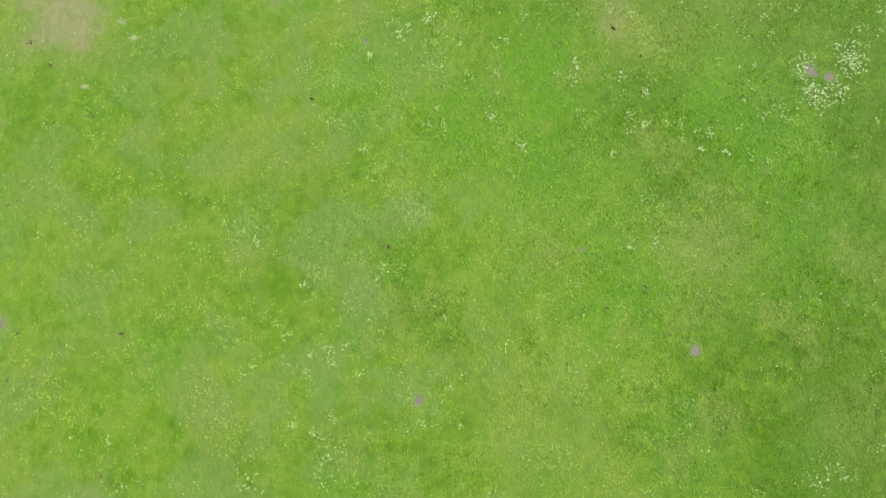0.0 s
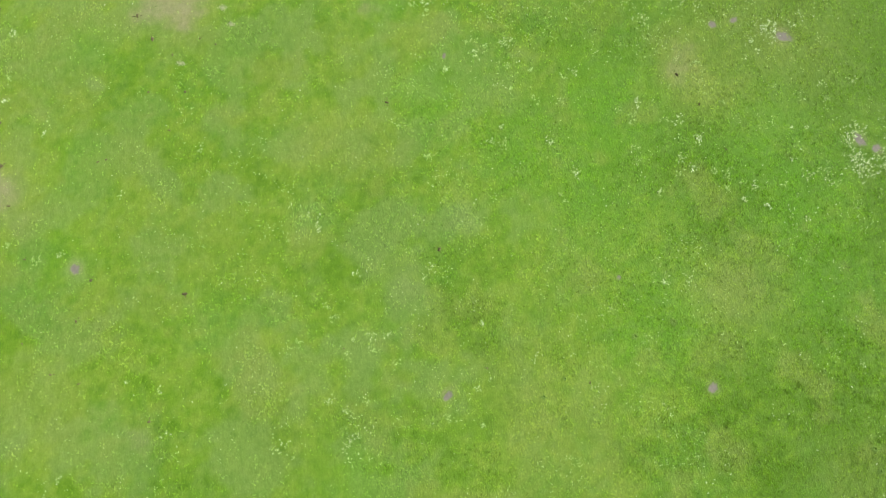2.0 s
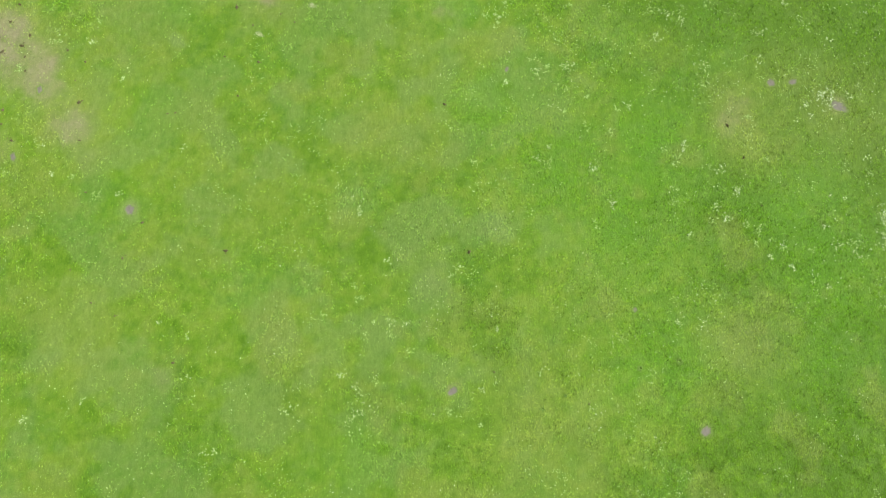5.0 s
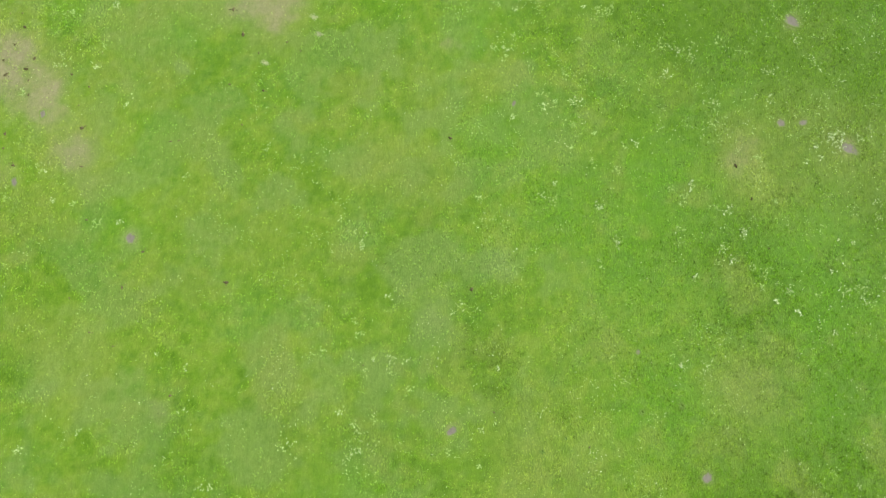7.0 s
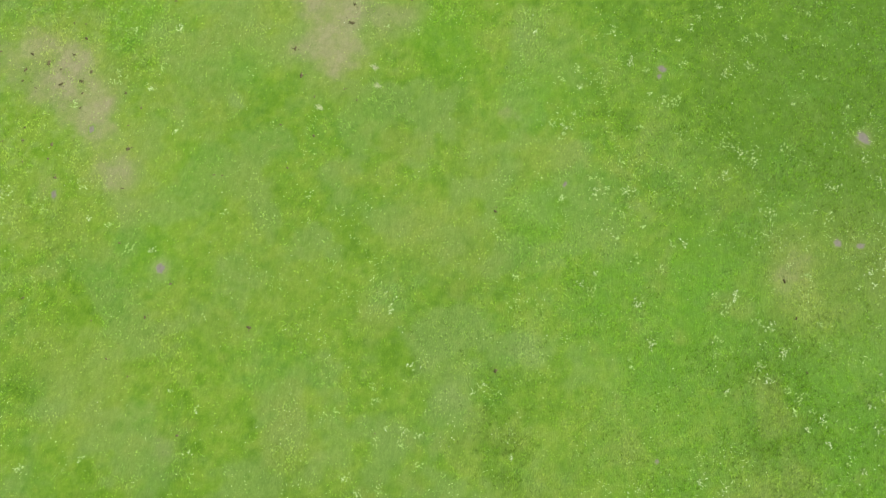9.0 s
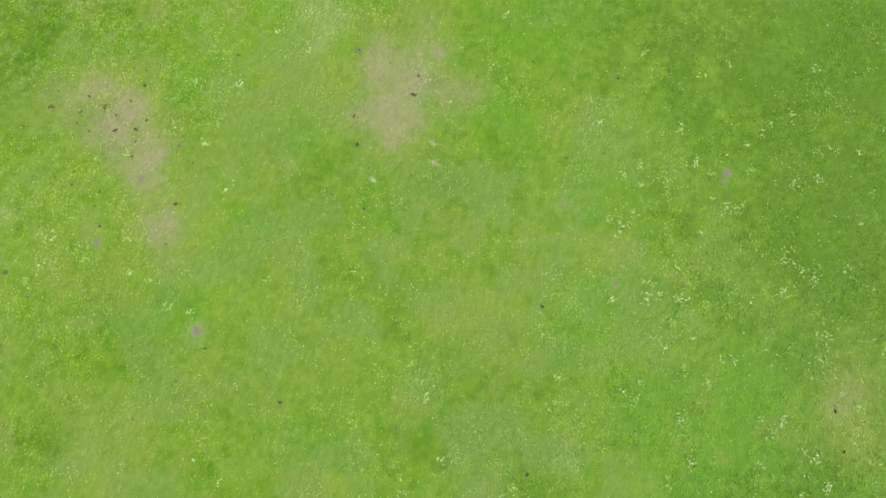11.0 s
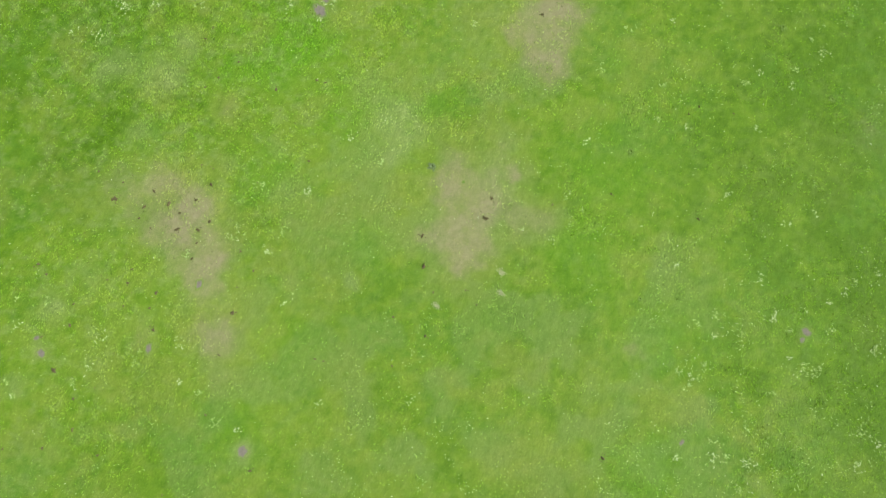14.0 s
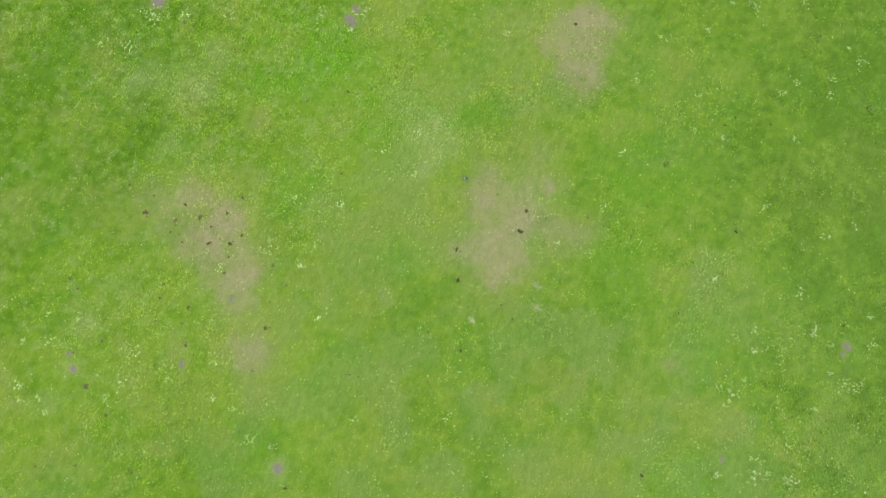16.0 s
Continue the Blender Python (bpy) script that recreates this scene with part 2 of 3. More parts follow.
WHITE_b = [
    (1.5, 0.7, 0.36), (-15.1, 10.7, 0.37), (-11.6, 59.4, 0.6), (-7.0, 67.7, 0.6), (-7.8, 65.6, 0.38), (0.0, 70.2, 0.6),
    (4.3, 73.3, 0.45), (-0.1, 64.6, 1.04), (2.1, 66.9, 0.75), (-7.3, 56.8, 0.44), (9.4, 65.4, 0.3), (-5.4, 72.6, 0.53),
    (6.3, 56.1, 1.02), (8.3, 56.1, 0.58), (20.4, 63.6, 0.88), (4.4, 31.8, 0.62), (8.4, 28.4, 0.48), (14.4, 38.6, 0.56),
    (19.7, 37.6, 0.62), (22.4, 35.7, 0.55), (20.7, 32.7, 0.48), (22.4, 31.8, 0.48), (18.6, 28.0, 0.34), (29.0, 29.3, 0.34),
    (30.0, 31.1, 0.34), (31.8, 29.0, 0.33), (26.9, 47.9, 0.35), (-45.8, 87.7, 0.61), (-45.7, 82.1, 0.38), (-32.5, 83.9, 0.52),
]
WHITE_c = [
    (-28.3, 85.7, 0.52), (-27.9, 92.3, 0.9), (-34.8, 71.2, 0.58), (-27.8, 77.3, 0.44), (-15.1, 52.8, 0.55), (-11.5, 59.3, 0.62),
    (-14.4, 47.0, 0.67), (-3.3, 43.9, 0.92), (-6.4, 41.0, 0.39), (-9.9, 38.5, 0.39), (-79.8, -5.9, 0.33), (-77.4, -3.9, 0.6),
    (-76.1, -9.6, 0.79), (-74.7, -10.5, 0.39), (-71.5, -9.4, 0.33), (-69.4, 2.1, 0.94), (-67.5, -1.3, 0.66), (-62.0, 8.0, 0.8),
    (-58.4, 4.9, 0.4), (-49.6, 5.8, 0.52),
]
WHITE_d = [
    (-64.2, 31.8, 0.58), (-64.0, 31.8, 0.36), (-62.4, 23.0, 0.42), (-62.3, 22.9, 0.28), (-65.3, 40.6, 0.59), (-46.9, -22.9, 0.6),
    (-25.4, 67.7, 0.35), (-24.3, 56.3, 0.45), (-43.2, 61.0, 0.6), (-15.7, 62.3, 0.7), (28.6, 52.3, 0.7), (27.4, 50.5, 0.7),
    (30.0, 53.5, 0.5), (32.3, 53.8, 0.75), (33.1, 55.4, 0.5), (28.5, 49.3, 0.45),
]
LIME_d = [
    (-40.1, 53.9, 0.5),
    (-68.9, 28.1, 0.72), (-66.3, 22.0, 0.85), (-62.9, 26.0, 0.64), (-69.4, 16.0, 0.7), (-60.1, 40.8, 0.73),
]
LIME_a = [
    (0.6, 40.5, 0.4), (-2.8, 40.8, 0.53), (4.6, 40.5, 0.4), (-1.2, 37.5, 0.53), (-0.8, 30.4, 0.65), (-9.9, 26.6, 0.39),
    (1.8, 36.5, 0.66), (15.1, 33.3, 0.33), (-10.3, 38.5, 0.4), (18.6, 28.0, 0.32), (5.1, 37.0, 0.53), (14.1, 37.2, 0.53),
    (-7.9, 43.1, 0.67), (20.6, 32.9, 0.46), (21.1, 45.7, 0.68), (24.7, 41.3, 0.4), (37.4, 44.2, 0.68), (48.1, 45.7, 0.96),
    (37.9, 35.2, 1.06), (34.7, 28.2, 0.33), (46.9, 29.2, 0.39), (49.3, 33.9, 0.4), (26.3, 32.0, 0.92), (33.5, 31.9, 0.33),
    (30.2, 31.2, 0.53), (-16.4, 5.3, 0.61), (-11.0, 2.4, 0.48), (-13.6, 1.2, 0.42), (-8.4, 1.6, 0.48), (-10.4, -3.3, 0.3),
]
LIME_b = [
    (-0.9, -3.2, 0.59), (3.0, -3.3, 0.36), (-17.4, 6.2, 0.36), (-19.6, 1.5, 0.36), (-9.2, 62.6, 0.37), (-7.0, 69.8, 0.61),
    (1.7, 71.9, 0.6), (-5.1, 62.9, 0.75), (-9.1, 59.4, 0.45), (-3.8, 58.0, 1.18), (-5.0, 56.4, 0.88), (8.5, 69.9, 0.37),
    (10.4, 70.7, 0.6), (5.4, 78.1, 0.76), (10.4, 79.8, 0.46), (4.4, 55.8, 0.88), (11.2, 59.2, 0.73), (15.6, 68.8, 0.59),
    (14.1, 36.2, 0.55), (12.2, 37.5, 0.42), (17.9, 37.5, 0.42), (21.0, 30.7, 0.54), (24.9, 32.2, 0.68), (7.1, 25.1, 0.55),
    (28.5, 31.5, 0.27), (26.5, 30.4, 0.54), (-43.5, 89.0, 1.22), (-29.6, 87.4, 0.6), (-30.4, 92.6, 0.38), (-38.6, 69.6, 0.58),
]
LIME_c = [
    (-40.6, 73.8, 0.59), (-33.2, 81.8, 0.74), (-38.5, 93.7, 0.46), (-48.9, 77.1, 0.75), (-48.3, 70.4, 0.59), (-17.9, 52.5, 0.48),
    (-16.9, 54.8, 0.55), (-12.8, 54.9, 0.48), (-15.9, 46.1, 0.54), (-14.1, 48.7, 0.54), (-13.9, 45.7, 0.67), (-6.1, 46.4, 0.8),
    (-6.3, 42.4, 0.79), (-6.2, 51.6, 0.54), (-77.1, 0.8, 0.54), (-73.4, -8.9, 0.53), (-67.6, -3.5, 0.53), (-64.7, 3.2, 0.8),
    (-56.0, 5.6, 0.4), (-51.8, 4.3, 0.78), (-79.8, -2.2, 0.41),
]
HOLLOWS = HOLLOWS_a
DUNG = DUNG_a + DUNG_b + DUNG_c
FLOWERS = FLOWERS_a + FLOWERS_b + FLOWERS_c                                # drifts of flowers
WHITE = WHITE_a + WHITE_b + WHITE_c + WHITE_d                              # tight white clumps
LIME = LIME_a + LIME_b + LIME_c + LIME_d                                   # pale green buds
SOIL, DRY, PALE = SOIL_a + SOIL_b + SOIL_c, DRY_a + DRY_b, PALE_a + PALE_b          # bare soil, dry yellowish sward, bleached grey-green sward
LUSH, CLOVER = LUSH_a, CLOVER_a + CLOVER_b                                 # rich green stretches, bluish clover


# ---- fields: smooth noise and the shape of the ground ----
def lattice(seed):
    return np.random.default_rng(seed).random((256, 256)).astype(np.float64)


def smooth_noise(x, y, size, seed):
    """Value noise in 0..1 with features of about that size in metres."""
    g = lattice(seed)
    u, v = np.asarray(x) / size + 91.3, np.asarray(y) / size + 57.7
    i, j = np.floor(u).astype(int), np.floor(v).astype(int)
    a, b = u - i, v - j
    a, b = a * a * (3 - 2 * a), b * b * (3 - 2 * b)
    i0, i1, j0, j1 = i % 256, (i + 1) % 256, j % 256, (j + 1) % 256
    return (g[i0, j0] * (1 - a) + g[i1, j0] * a) * (1 - b) + (g[i0, j1] * (1 - a) + g[i1, j1] * a) * b


def layered(x, y, size, seed, steps=3):
    total, weight, out = 0.0, 0.0, 0.0
    for k in range(steps):
        w, c, d = 0.55 ** k, math.cos(0.7 + 1.1 * k), math.sin(0.7 + 1.1 * k)
        out = out + w * smooth_noise(c * x - d * y, d * x + c * y, size / 2.1 ** k, seed + k)
        weight += w
    return out / weight


def spread(x, y, spots, seed, wide=1.0, warp=1.0):
    """How strongly soft, ragged spots cover the places: each fades out from its middle, its outline pulled about by noise."""
    wx = x + warp * (2.6 * (layered(x, y, 5.0, seed, 3) - 0.5) + 1.0 * (layered(x, y, 1.1, seed + 4, 2) - 0.5))
    wy = y + warp * (2.6 * (layered(x, y, 5.0, seed + 8, 3) - 0.5) + 1.0 * (layered(x, y, 1.1, seed + 12, 2) - 0.5))
    left = np.ones(np.shape(x))
    for sx, sy, r, s in spots:
        near = np.hypot(wx - sx, wy - sy) / (r * wide)
        m = near < 2.6
        left[m] *= 1 - s * np.exp(-near[m] ** 2.4)
    return 1 - left


def above(v, low, high):
    f = np.clip((v - low) / (high - low), 0, 1)
    return f * f * (3 - 2 * f)


def height(x, y):
    h = 0.16 * (layered(x, y, 26.0, 11, 2) - 0.5) + 0.05 * (layered(x, y, 3.2, 17, 2) - 0.5)
    for hx, hy, r, s in HOLLOWS:
        h = h - 0.05 * s * np.exp(-((x - hx) ** 2 + (y - hy) ** 2) / (1.3 * r) ** 2)
    return h


def bare_at(x, y):
    """Share of bare soil: trodden patches and the rims of the hollows."""
    rims = [(hx, hy, 1.25 * r, 0.7 * s) for hx, hy, r, s in HOLLOWS]
    worn = 0.8 * spread(x, y, SOIL, 31, 1.3, 1.5) * (0.35 + 1.1 * layered(x, y, 1.5, 33, 4))
    return np.clip(np.maximum(worn, spread(x, y, rims, 37, 1.0, 0.25)), 0, 1)


def coarse_at(x, y):
    """Where the grass stands longer and rougher (1) and where it is cropped short (0)."""
    t = 0.52 + (layered(x, y, 5.0, 67, 3) - 0.5) * 1.3 + 0.26 * np.clip((x - 2) / 24, -1, 1)
    t = t - 0.15 + 0.5 * above(-x, 60, 90) * above(y, 10, 30) - 0.3 * spread(x, y, DRY, 45, 1.3)
    return np.clip(t, 0.06, 1)


YELLOWISH, MIDDLE, DEEP = (0.131, 0.222, 0.022), (0.0965, 0.197, 0.0115), (0.065, 0.15, 0.006)
RICH, VEIL_TINT = (0.078, 0.213, 0.008), (0.12, 0.204, 0.044)
DRY_TINT, PALE_TINT, CLOVER_TINT, EARTH = (0.172, 0.22, 0.046), (0.184, 0.258, 0.086), (0.074, 0.178, 0.015), (0.205, 0.202, 0.1)


def sward_rgb(x, y, bare):
    """The colour of the turf as n x 3: the slow change from yellowish to deep green, with lens falloff painted into its
    outer stretches, and the patches laid over it.
    """
    slow, mid, small = layered(x, y, 16.0, 51, 3), layered(x, y, 4.2, 54, 3), layered(x, y, 0.9, 57, 3)
    # East, north and far-west terms also paint lens falloff: deeper green outwards, paler mid-west.
    g = np.clip(0.5 - 0.16 * above(x, -90, -76) * above(-x, 30, 48) + (slow - 0.5) * 0.8 + (mid - 0.5) * 0.85 + (small - 0.5) * 1.25
                + 0.15 * np.clip((x + 0.6 * y - 26) / 26, -0.6, 1) + 0.48 * above(y + 0.4 * x, 42, 70) + 0.35 * above(-x, 78, 95)
                + 0.32 * above(x, 20, 42) * above(-y, -42, -22), 0, 1)[..., None]
    low, mean, deep = (np.array(c) for c in (YELLOWISH, MIDDLE, DEEP))
    rgb = np.where(g < 0.5, low + (mean - low) * 2 * g, mean + (deep - mean) * (2 * g - 1))

    def lay(rgb, share, tint):
        return rgb + np.clip(share, 0, 1)[..., None] * (np.array(tint) - rgb)

    patchy = layered(x, y, 1.3, 71, 3)
    veil = above(layered(x, y, 5.0, 93, 4), 0.44, 0.62) * above(x, -75, -55) * above(-x, -22, 6) * (1 - above(y + 0.4 * x, 40, 60))
    rgb = lay(rgb, 0.62 * veil, VEIL_TINT)
    rgb = lay(rgb, 0.75 * spread(x, y, LUSH, 41, 1.2) * (0.5 + layered(x, y, 2.5, 73, 2)), RICH)
    clover = np.maximum(0.9 * spread(x, y, CLOVER, 81, 1.1), 0.5 * above(layered(x, y, 7.0, 83, 4), 0.53, 0.68))
    rgb = lay(rgb, clover * above(layered(x, y, 0.7, 85, 2), 0.28, 0.62), CLOVER_TINT)
    yellow = np.maximum(0.62 * spread(x, y, DRY, 45, 1.3, 1.4), 0.35 * above(layered(x, y, 6.0, 87, 4), 0.53, 0.7) * (1 - 0.7 * above(y + 0.4 * x, 40, 60)))
    rgb = lay(rgb, yellow * (0.45 + 0.9 * patchy), DRY_TINT)
    west = above(-x, 50, 78)
    bleach = np.maximum(spread(x, y, PALE, 47, 1.2, 1.3) * (0.25 + patchy), (0.12 + 0.24 * west) * above(layered(x, y, 0.8, 89, 3), 0.5, 0.74))
    rgb = lay(rgb, 0.9 * bleach, PALE_TINT)
    return lay(rgb, 0.55 * bare, EARTH)


# ---- materials ----
WIND = radians(112)          # the way the grass lies


def material(name):
    m = bpy.data.materials.new(name)
    m.use_nodes = True
    n = m.node_tree.nodes
    return m, n, m.node_tree.links, n["Principled BSDF"]


def noise_node(n, links, scale, detail=4.0, rough=0.6, combed=1.0):
    """Noise with features of about 1 / scale metres, drawn out along the wind by the factor combed."""
    co = n.new("ShaderNodeTexCoord")
    lie = n.new("ShaderNodeMapping")
    lie.vector_type = "TEXTURE"
    lie.inputs["Rotation"].default_value, lie.inputs["Scale"].default_value = (0, 0, WIND), (combed, 1, 1)
    links.new(co.outputs["Object"], lie.inputs["Vector"])
    t = n.new("ShaderNodeTexNoise")
    t.inputs["Scale"].default_value, t.inputs["Detail"].default_value, t.inputs["Roughness"].default_value = scale, detail, rough
    links.new(lie.outputs[0], t.inputs["Vector"])
    return t.outputs["Fac"]


def ramp_node(n, links, source, stops):
    r = n.new("ShaderNodeValToRGB")
    while len(r.color_ramp.elements) < len(stops):
        r.color_ramp.elements.new(0.5)
    for e, (at, c) in zip(r.color_ramp.elements, stops):
        e.position, e.color = at, (*c, 1) if len(c) == 3 else c
    links.new(source, r.inputs["Fac"])
    return r.outputs["Color"]


def mix_node(n, links, fac, a, b, kind="MIX"):
    m = n.new("ShaderNodeMix")
    m.data_type, m.blend_type = "RGBA", kind
    for socket, v in ((m.inputs[0], fac), (m.inputs[6], a), (m.inputs[7], b)):
        if isinstance(v, bpy.types.NodeSocket):
            links.new(v, socket)
        else:
            socket.default_value = v
    return m.outputs[2]


def maths(n, links, op, a, b):
    m = n.new("ShaderNodeMath")
    m.operation, m.use_clamp = op, op != "SUBTRACT"
    for socket, v in zip(m.inputs, (a, b)):
        if isinstance(v, bpy.types.NodeSocket):
            links.new(v, socket)
        else:
            socket.default_value = v
    return m.outputs[0]


def bump_node(n, links, bsdf, source, strength, distance):
    b = n.new("ShaderNodeBump")
    b.inputs["Strength"].default_value, b.inputs["Distance"].default_value = strength, distance
    links.new(source, b.inputs["Height"])
    links.new(b.outputs[0], bsdf.inputs["Normal"])


def attribute(n, name):
    a = n.new("ShaderNodeAttribute")
    a.attribute_name = name
    return a.outputs["Fac"]


def tinted(n, name):
    a = n.new("ShaderNodeAttribute")
    a.attribute_name = name
    return a.outputs["Color"]


def turf_material():
    """Cropped turf: the colour of the sward, broken up by grain at three sizes, with soil showing where it is worn."""
    m, n, links, bsdf = material("turf")
    coarse, fine, tiny = noise_node(n, links, 1.5, 4, 0.6, 1.8), noise_node(n, links, 6.0, 5, 0.7, 2.6), noise_node(n, links, 13.0, 4, 0.7)
    sward = mix_node(n, links, 1.0, tinted(n, "sward"), ramp_node(n, links, coarse, [(0.3, (0.84, 0.87, 0.8)), (0.7, (1.14, 1.1, 1.16))]), "MULTIPLY")
    rough = maths(n, links, "ADD", maths(n, links, "MULTIPLY", attribute(n, "coarse"), 0.85), 0.35)
    sward = mix_node(n, links, rough, sward, ramp_node(n, links, fine, [(0.32, (0.7, 0.74, 0.6)), (0.5, (0.98, 0.98, 0.95)), (0.7, (1.4, 1.3, 1.5))]), "MULTIPLY")
    speck = ramp_node(n, links, tiny, [(0.34, (0.5, 0.55, 0.5)), (0.64, (1.3, 1.22, 1.35))])
    sward = mix_node(n, links, 0.4, sward, speck, "MULTIPLY")
    soil = ramp_node(n, links, noise_node(n, links, 1.6, 6, 0.65), [(0.25, (0.18, 0.168, 0.09)), (0.6, (0.238, 0.224, 0.13)), (0.8, (0.3, 0.28, 0.178))])
    soil = mix_node(n, links, 0.5, soil, speck, "MULTIPLY")
    edge = maths(n, links, "ADD", attribute(n, "bare"), maths(n, links, "MULTIPLY", maths(n, links, "SUBTRACT", noise_node(n, links, 2.4, 6, 0.75), 0.5), 0.8))
    cover = ramp_node(n, links, edge, [(0.2, (0, 0, 0)), (1.0, (0.85, 0.85, 0.85))])
    links.new(mix_node(n, links, cover, sward, soil), bsdf.inputs["Base Color"])
    bsdf.inputs["Roughness"].default_value = 0.65
    bsdf.inputs["Specular IOR Level"].default_value = 0.12
    lumps = maths(n, links, "ADD", maths(n, links, "MULTIPLY", fine, rough), maths(n, links, "MULTIPLY", tiny, 0.3))
    bump_node(n, links, bsdf, lumps, 0.9, 0.1)
    return m


def blade_material():
    """Grass blades: the colour of their tuft, and a little change from blade to blade."""
    m, n, links, bsdf = material("grass_blade")
    geo = n.new("ShaderNodeNewGeometry")
    each = ramp_node(n, links, geo.outputs["Random Per Island"], [(0.0, (0.74, 0.76, 0.7)), (1.0, (1.28, 1.24, 1.3))])
    links.new(mix_node(n, links, 1.0, tinted(n, "sward"), each, "MULTIPLY"), bsdf.inputs["Base Color"])
    bsdf.inputs["Roughness"].default_value = 0.65
    bsdf.inputs["Specular IOR Level"].default_value = 0.12
    return m


def speckled(name, dark, light, scale, rough=0.9, bump=0.6, depth=0.02, gloss=0.25):
    m, n, links, bsdf = material(name)
    big = noise_node(n, links, scale, 5, 0.65)
    small = noise_node(n, links, scale * 7, 4, 0.7)
    c = ramp_node(n, links, big, [(0.28, dark), (0.72, light)])
    c = mix_node(n, links, 0.6, c, ramp_node(n, links, small, [(0.3, (0.7, 0.7, 0.7)), (0.7, (1.2, 1.2, 1.2))]), "MULTIPLY")
    links.new(c, bsdf.inputs["Base Color"])
    bsdf.inputs["Roughness"].default_value = rough
    bsdf.inputs["Specular IOR Level"].default_value = gloss
    bump_node(n, links, bsdf, small, bump, depth)
    return m


def petal_material(name, stops):
    m, n, links, bsdf = material(name)
    geo = n.new("ShaderNodeNewGeometry")
    links.new(ramp_node(n, links, geo.outputs["Random Per Island"], stops), bsdf.inputs["Base Color"])
    bsdf.inputs["Roughness"].default_value = 0.7
    return m


def mud_material():
    """Smooth pale grey mud that gives way to trodden turf in ragged spots towards its rim."""
    m, n, links, bsdf = material("grey_mud")
    big, small = noise_node(n, links, 2.2, 5, 0.65), noise_node(n, links, 14.0, 4, 0.7)
    c = ramp_node(n, links, big, [(0.28, (0.122, 0.114, 0.092)), (0.72, (0.178, 0.167, 0.138))])
    turf = mix_node(n, links, 1.0, tinted(n, "sward"), ramp_node(n, links, small, [(0.35, (0.7, 0.74, 0.65)), (0.65, (1.25, 1.2, 1.3))]), "MULTIPLY")
    edge = maths(n, links, "ADD", attribute(n, "rim"), maths(n, links, "MULTIPLY", maths(n, links, "SUBTRACT", noise_node(n, links, 4.0, 5, 0.7), 0.5), 0.8))
    links.new(mix_node(n, links, ramp_node(n, links, edge, [(0.3, (0, 0, 0)), (0.8, (1, 1, 1))]), c, turf), bsdf.inputs["Base Color"])
    bsdf.inputs["Roughness"].default_value = 0.85
    bsdf.inputs["Specular IOR Level"].default_value = 0.2
    bump_node(n, links, bsdf, small, 0.4, 0.015)
    return m


TURF, BLADE = turf_material(), blade_material()
PETAL = petal_material("white_petal", [(0.0, (0.24, 0.4, 0.08)), (0.45, (0.35, 0.5, 0.17)), (0.8, (0.56, 0.66, 0.42)), (1.0, (0.76, 0.8, 0.68))])
BUD = petal_material("pale_bud", [(0.0, (0.2, 0.37, 0.06)), (0.6, (0.32, 0.5, 0.14)), (1.0, (0.5, 0.63, 0.32))])
MUD = mud_material()
DUNG_SKIN = speckled("dung", (0.05, 0.047, 0.018), (0.145, 0.135, 0.065), 7.0, 0.95, 0.8, 0.02, 0.08)
STEM = speckled("flower_leaf", (0.12, 0.22, 0.03), (0.22, 0.35, 0.08), 5.0, 0.7, 0.2, 0.01)
DOCK_LEAF = speckled("dock_leaf", (0.075, 0.155, 0.02), (0.14, 0.235, 0.04), 6.0, 0.85, 0.3, 0.01, 0.15)
BLUE_LEAF = speckled("thistle_leaf", (0.065, 0.12, 0.036), (0.15, 0.21, 0.085), 6.0, 0.85, 0.3, 0.01, 0.15)
BLEACHED = speckled("bleached_grass", (0.24, 0.3, 0.13), (0.38, 0.43, 0.23), 8.0, 0.85, 0.2, 0.01)


# ---- building ----
def mesh_of(name, verts, faces, mat, smooth=False):
    me = bpy.data.meshes.new(name)
    me.from_pydata([tuple(v) for v in verts], [], [tuple(f) for f in faces])
    me.materials.append(mat)
    if smooth:
        me.polygons.foreach_set("use_smooth", [True] * len(me.polygons))
    me.update()
    return me


def triangles(name, verts, mat):
    """A mesh of loose triangles from an array of n x 3 corners."""
    count = len(verts) // 3
    me = bpy.data.meshes.new(name)
    me.vertices.add(3 * count)
    me.vertices.foreach_set("co", np.ascontiguousarray(verts, np.float32).ravel())
    me.loops.add(3 * count)
    me.loops.foreach_set("vertex_index", np.arange(3 * count, dtype=np.int32))
    me.polygons.add(count)
    me.polygons.foreach_set("loop_start", np.arange(0, 3 * count, 3, dtype=np.int32))
    me.materials.append(mat)
    me.update(calc_edges=True)
    return me


def part(name, me, parent, label="", kind=""):
    ob = new(name, me)
    ob.parent = parent
    return tagged(ob, label, kind=kind)


# the ground: one sheet, fine where it is overflown, coarse out to the horizon
def lines(lo, hi, step):
    fine = np.arange(lo, hi + step / 2, step)
    far = np.cumsum(step * 1.42 ** np.arange(1, 20))
    return np.concatenate([lo - far[::-1], fine, hi + far])


STEP = 0.35
gx, gy = lines(-124.0, 60.0, STEP), lines(-40.0, 112.0, STEP)
X, Y = np.meshgrid(gx, gy, indexing="ij")
Z, BARE, COARSE = height(X, Y), bare_at(X, Y), coarse_at(X, Y)
SWARD = sward_rgb(X, Y, BARE)
nx, ny = X.shape
corner = (np.arange(nx - 1)[:, None] * ny + np.arange(ny - 1)[None, :]).ravel()
quads = np.stack([corner, corner + ny, corner + ny + 1, corner + 1], 1).astype(np.int32)
me = bpy.data.meshes.new("ground")
me.vertices.add(nx * ny)
me.vertices.foreach_set("co", np.stack([X, Y, Z], -1).astype(np.float32).ravel())
me.loops.add(quads.size)
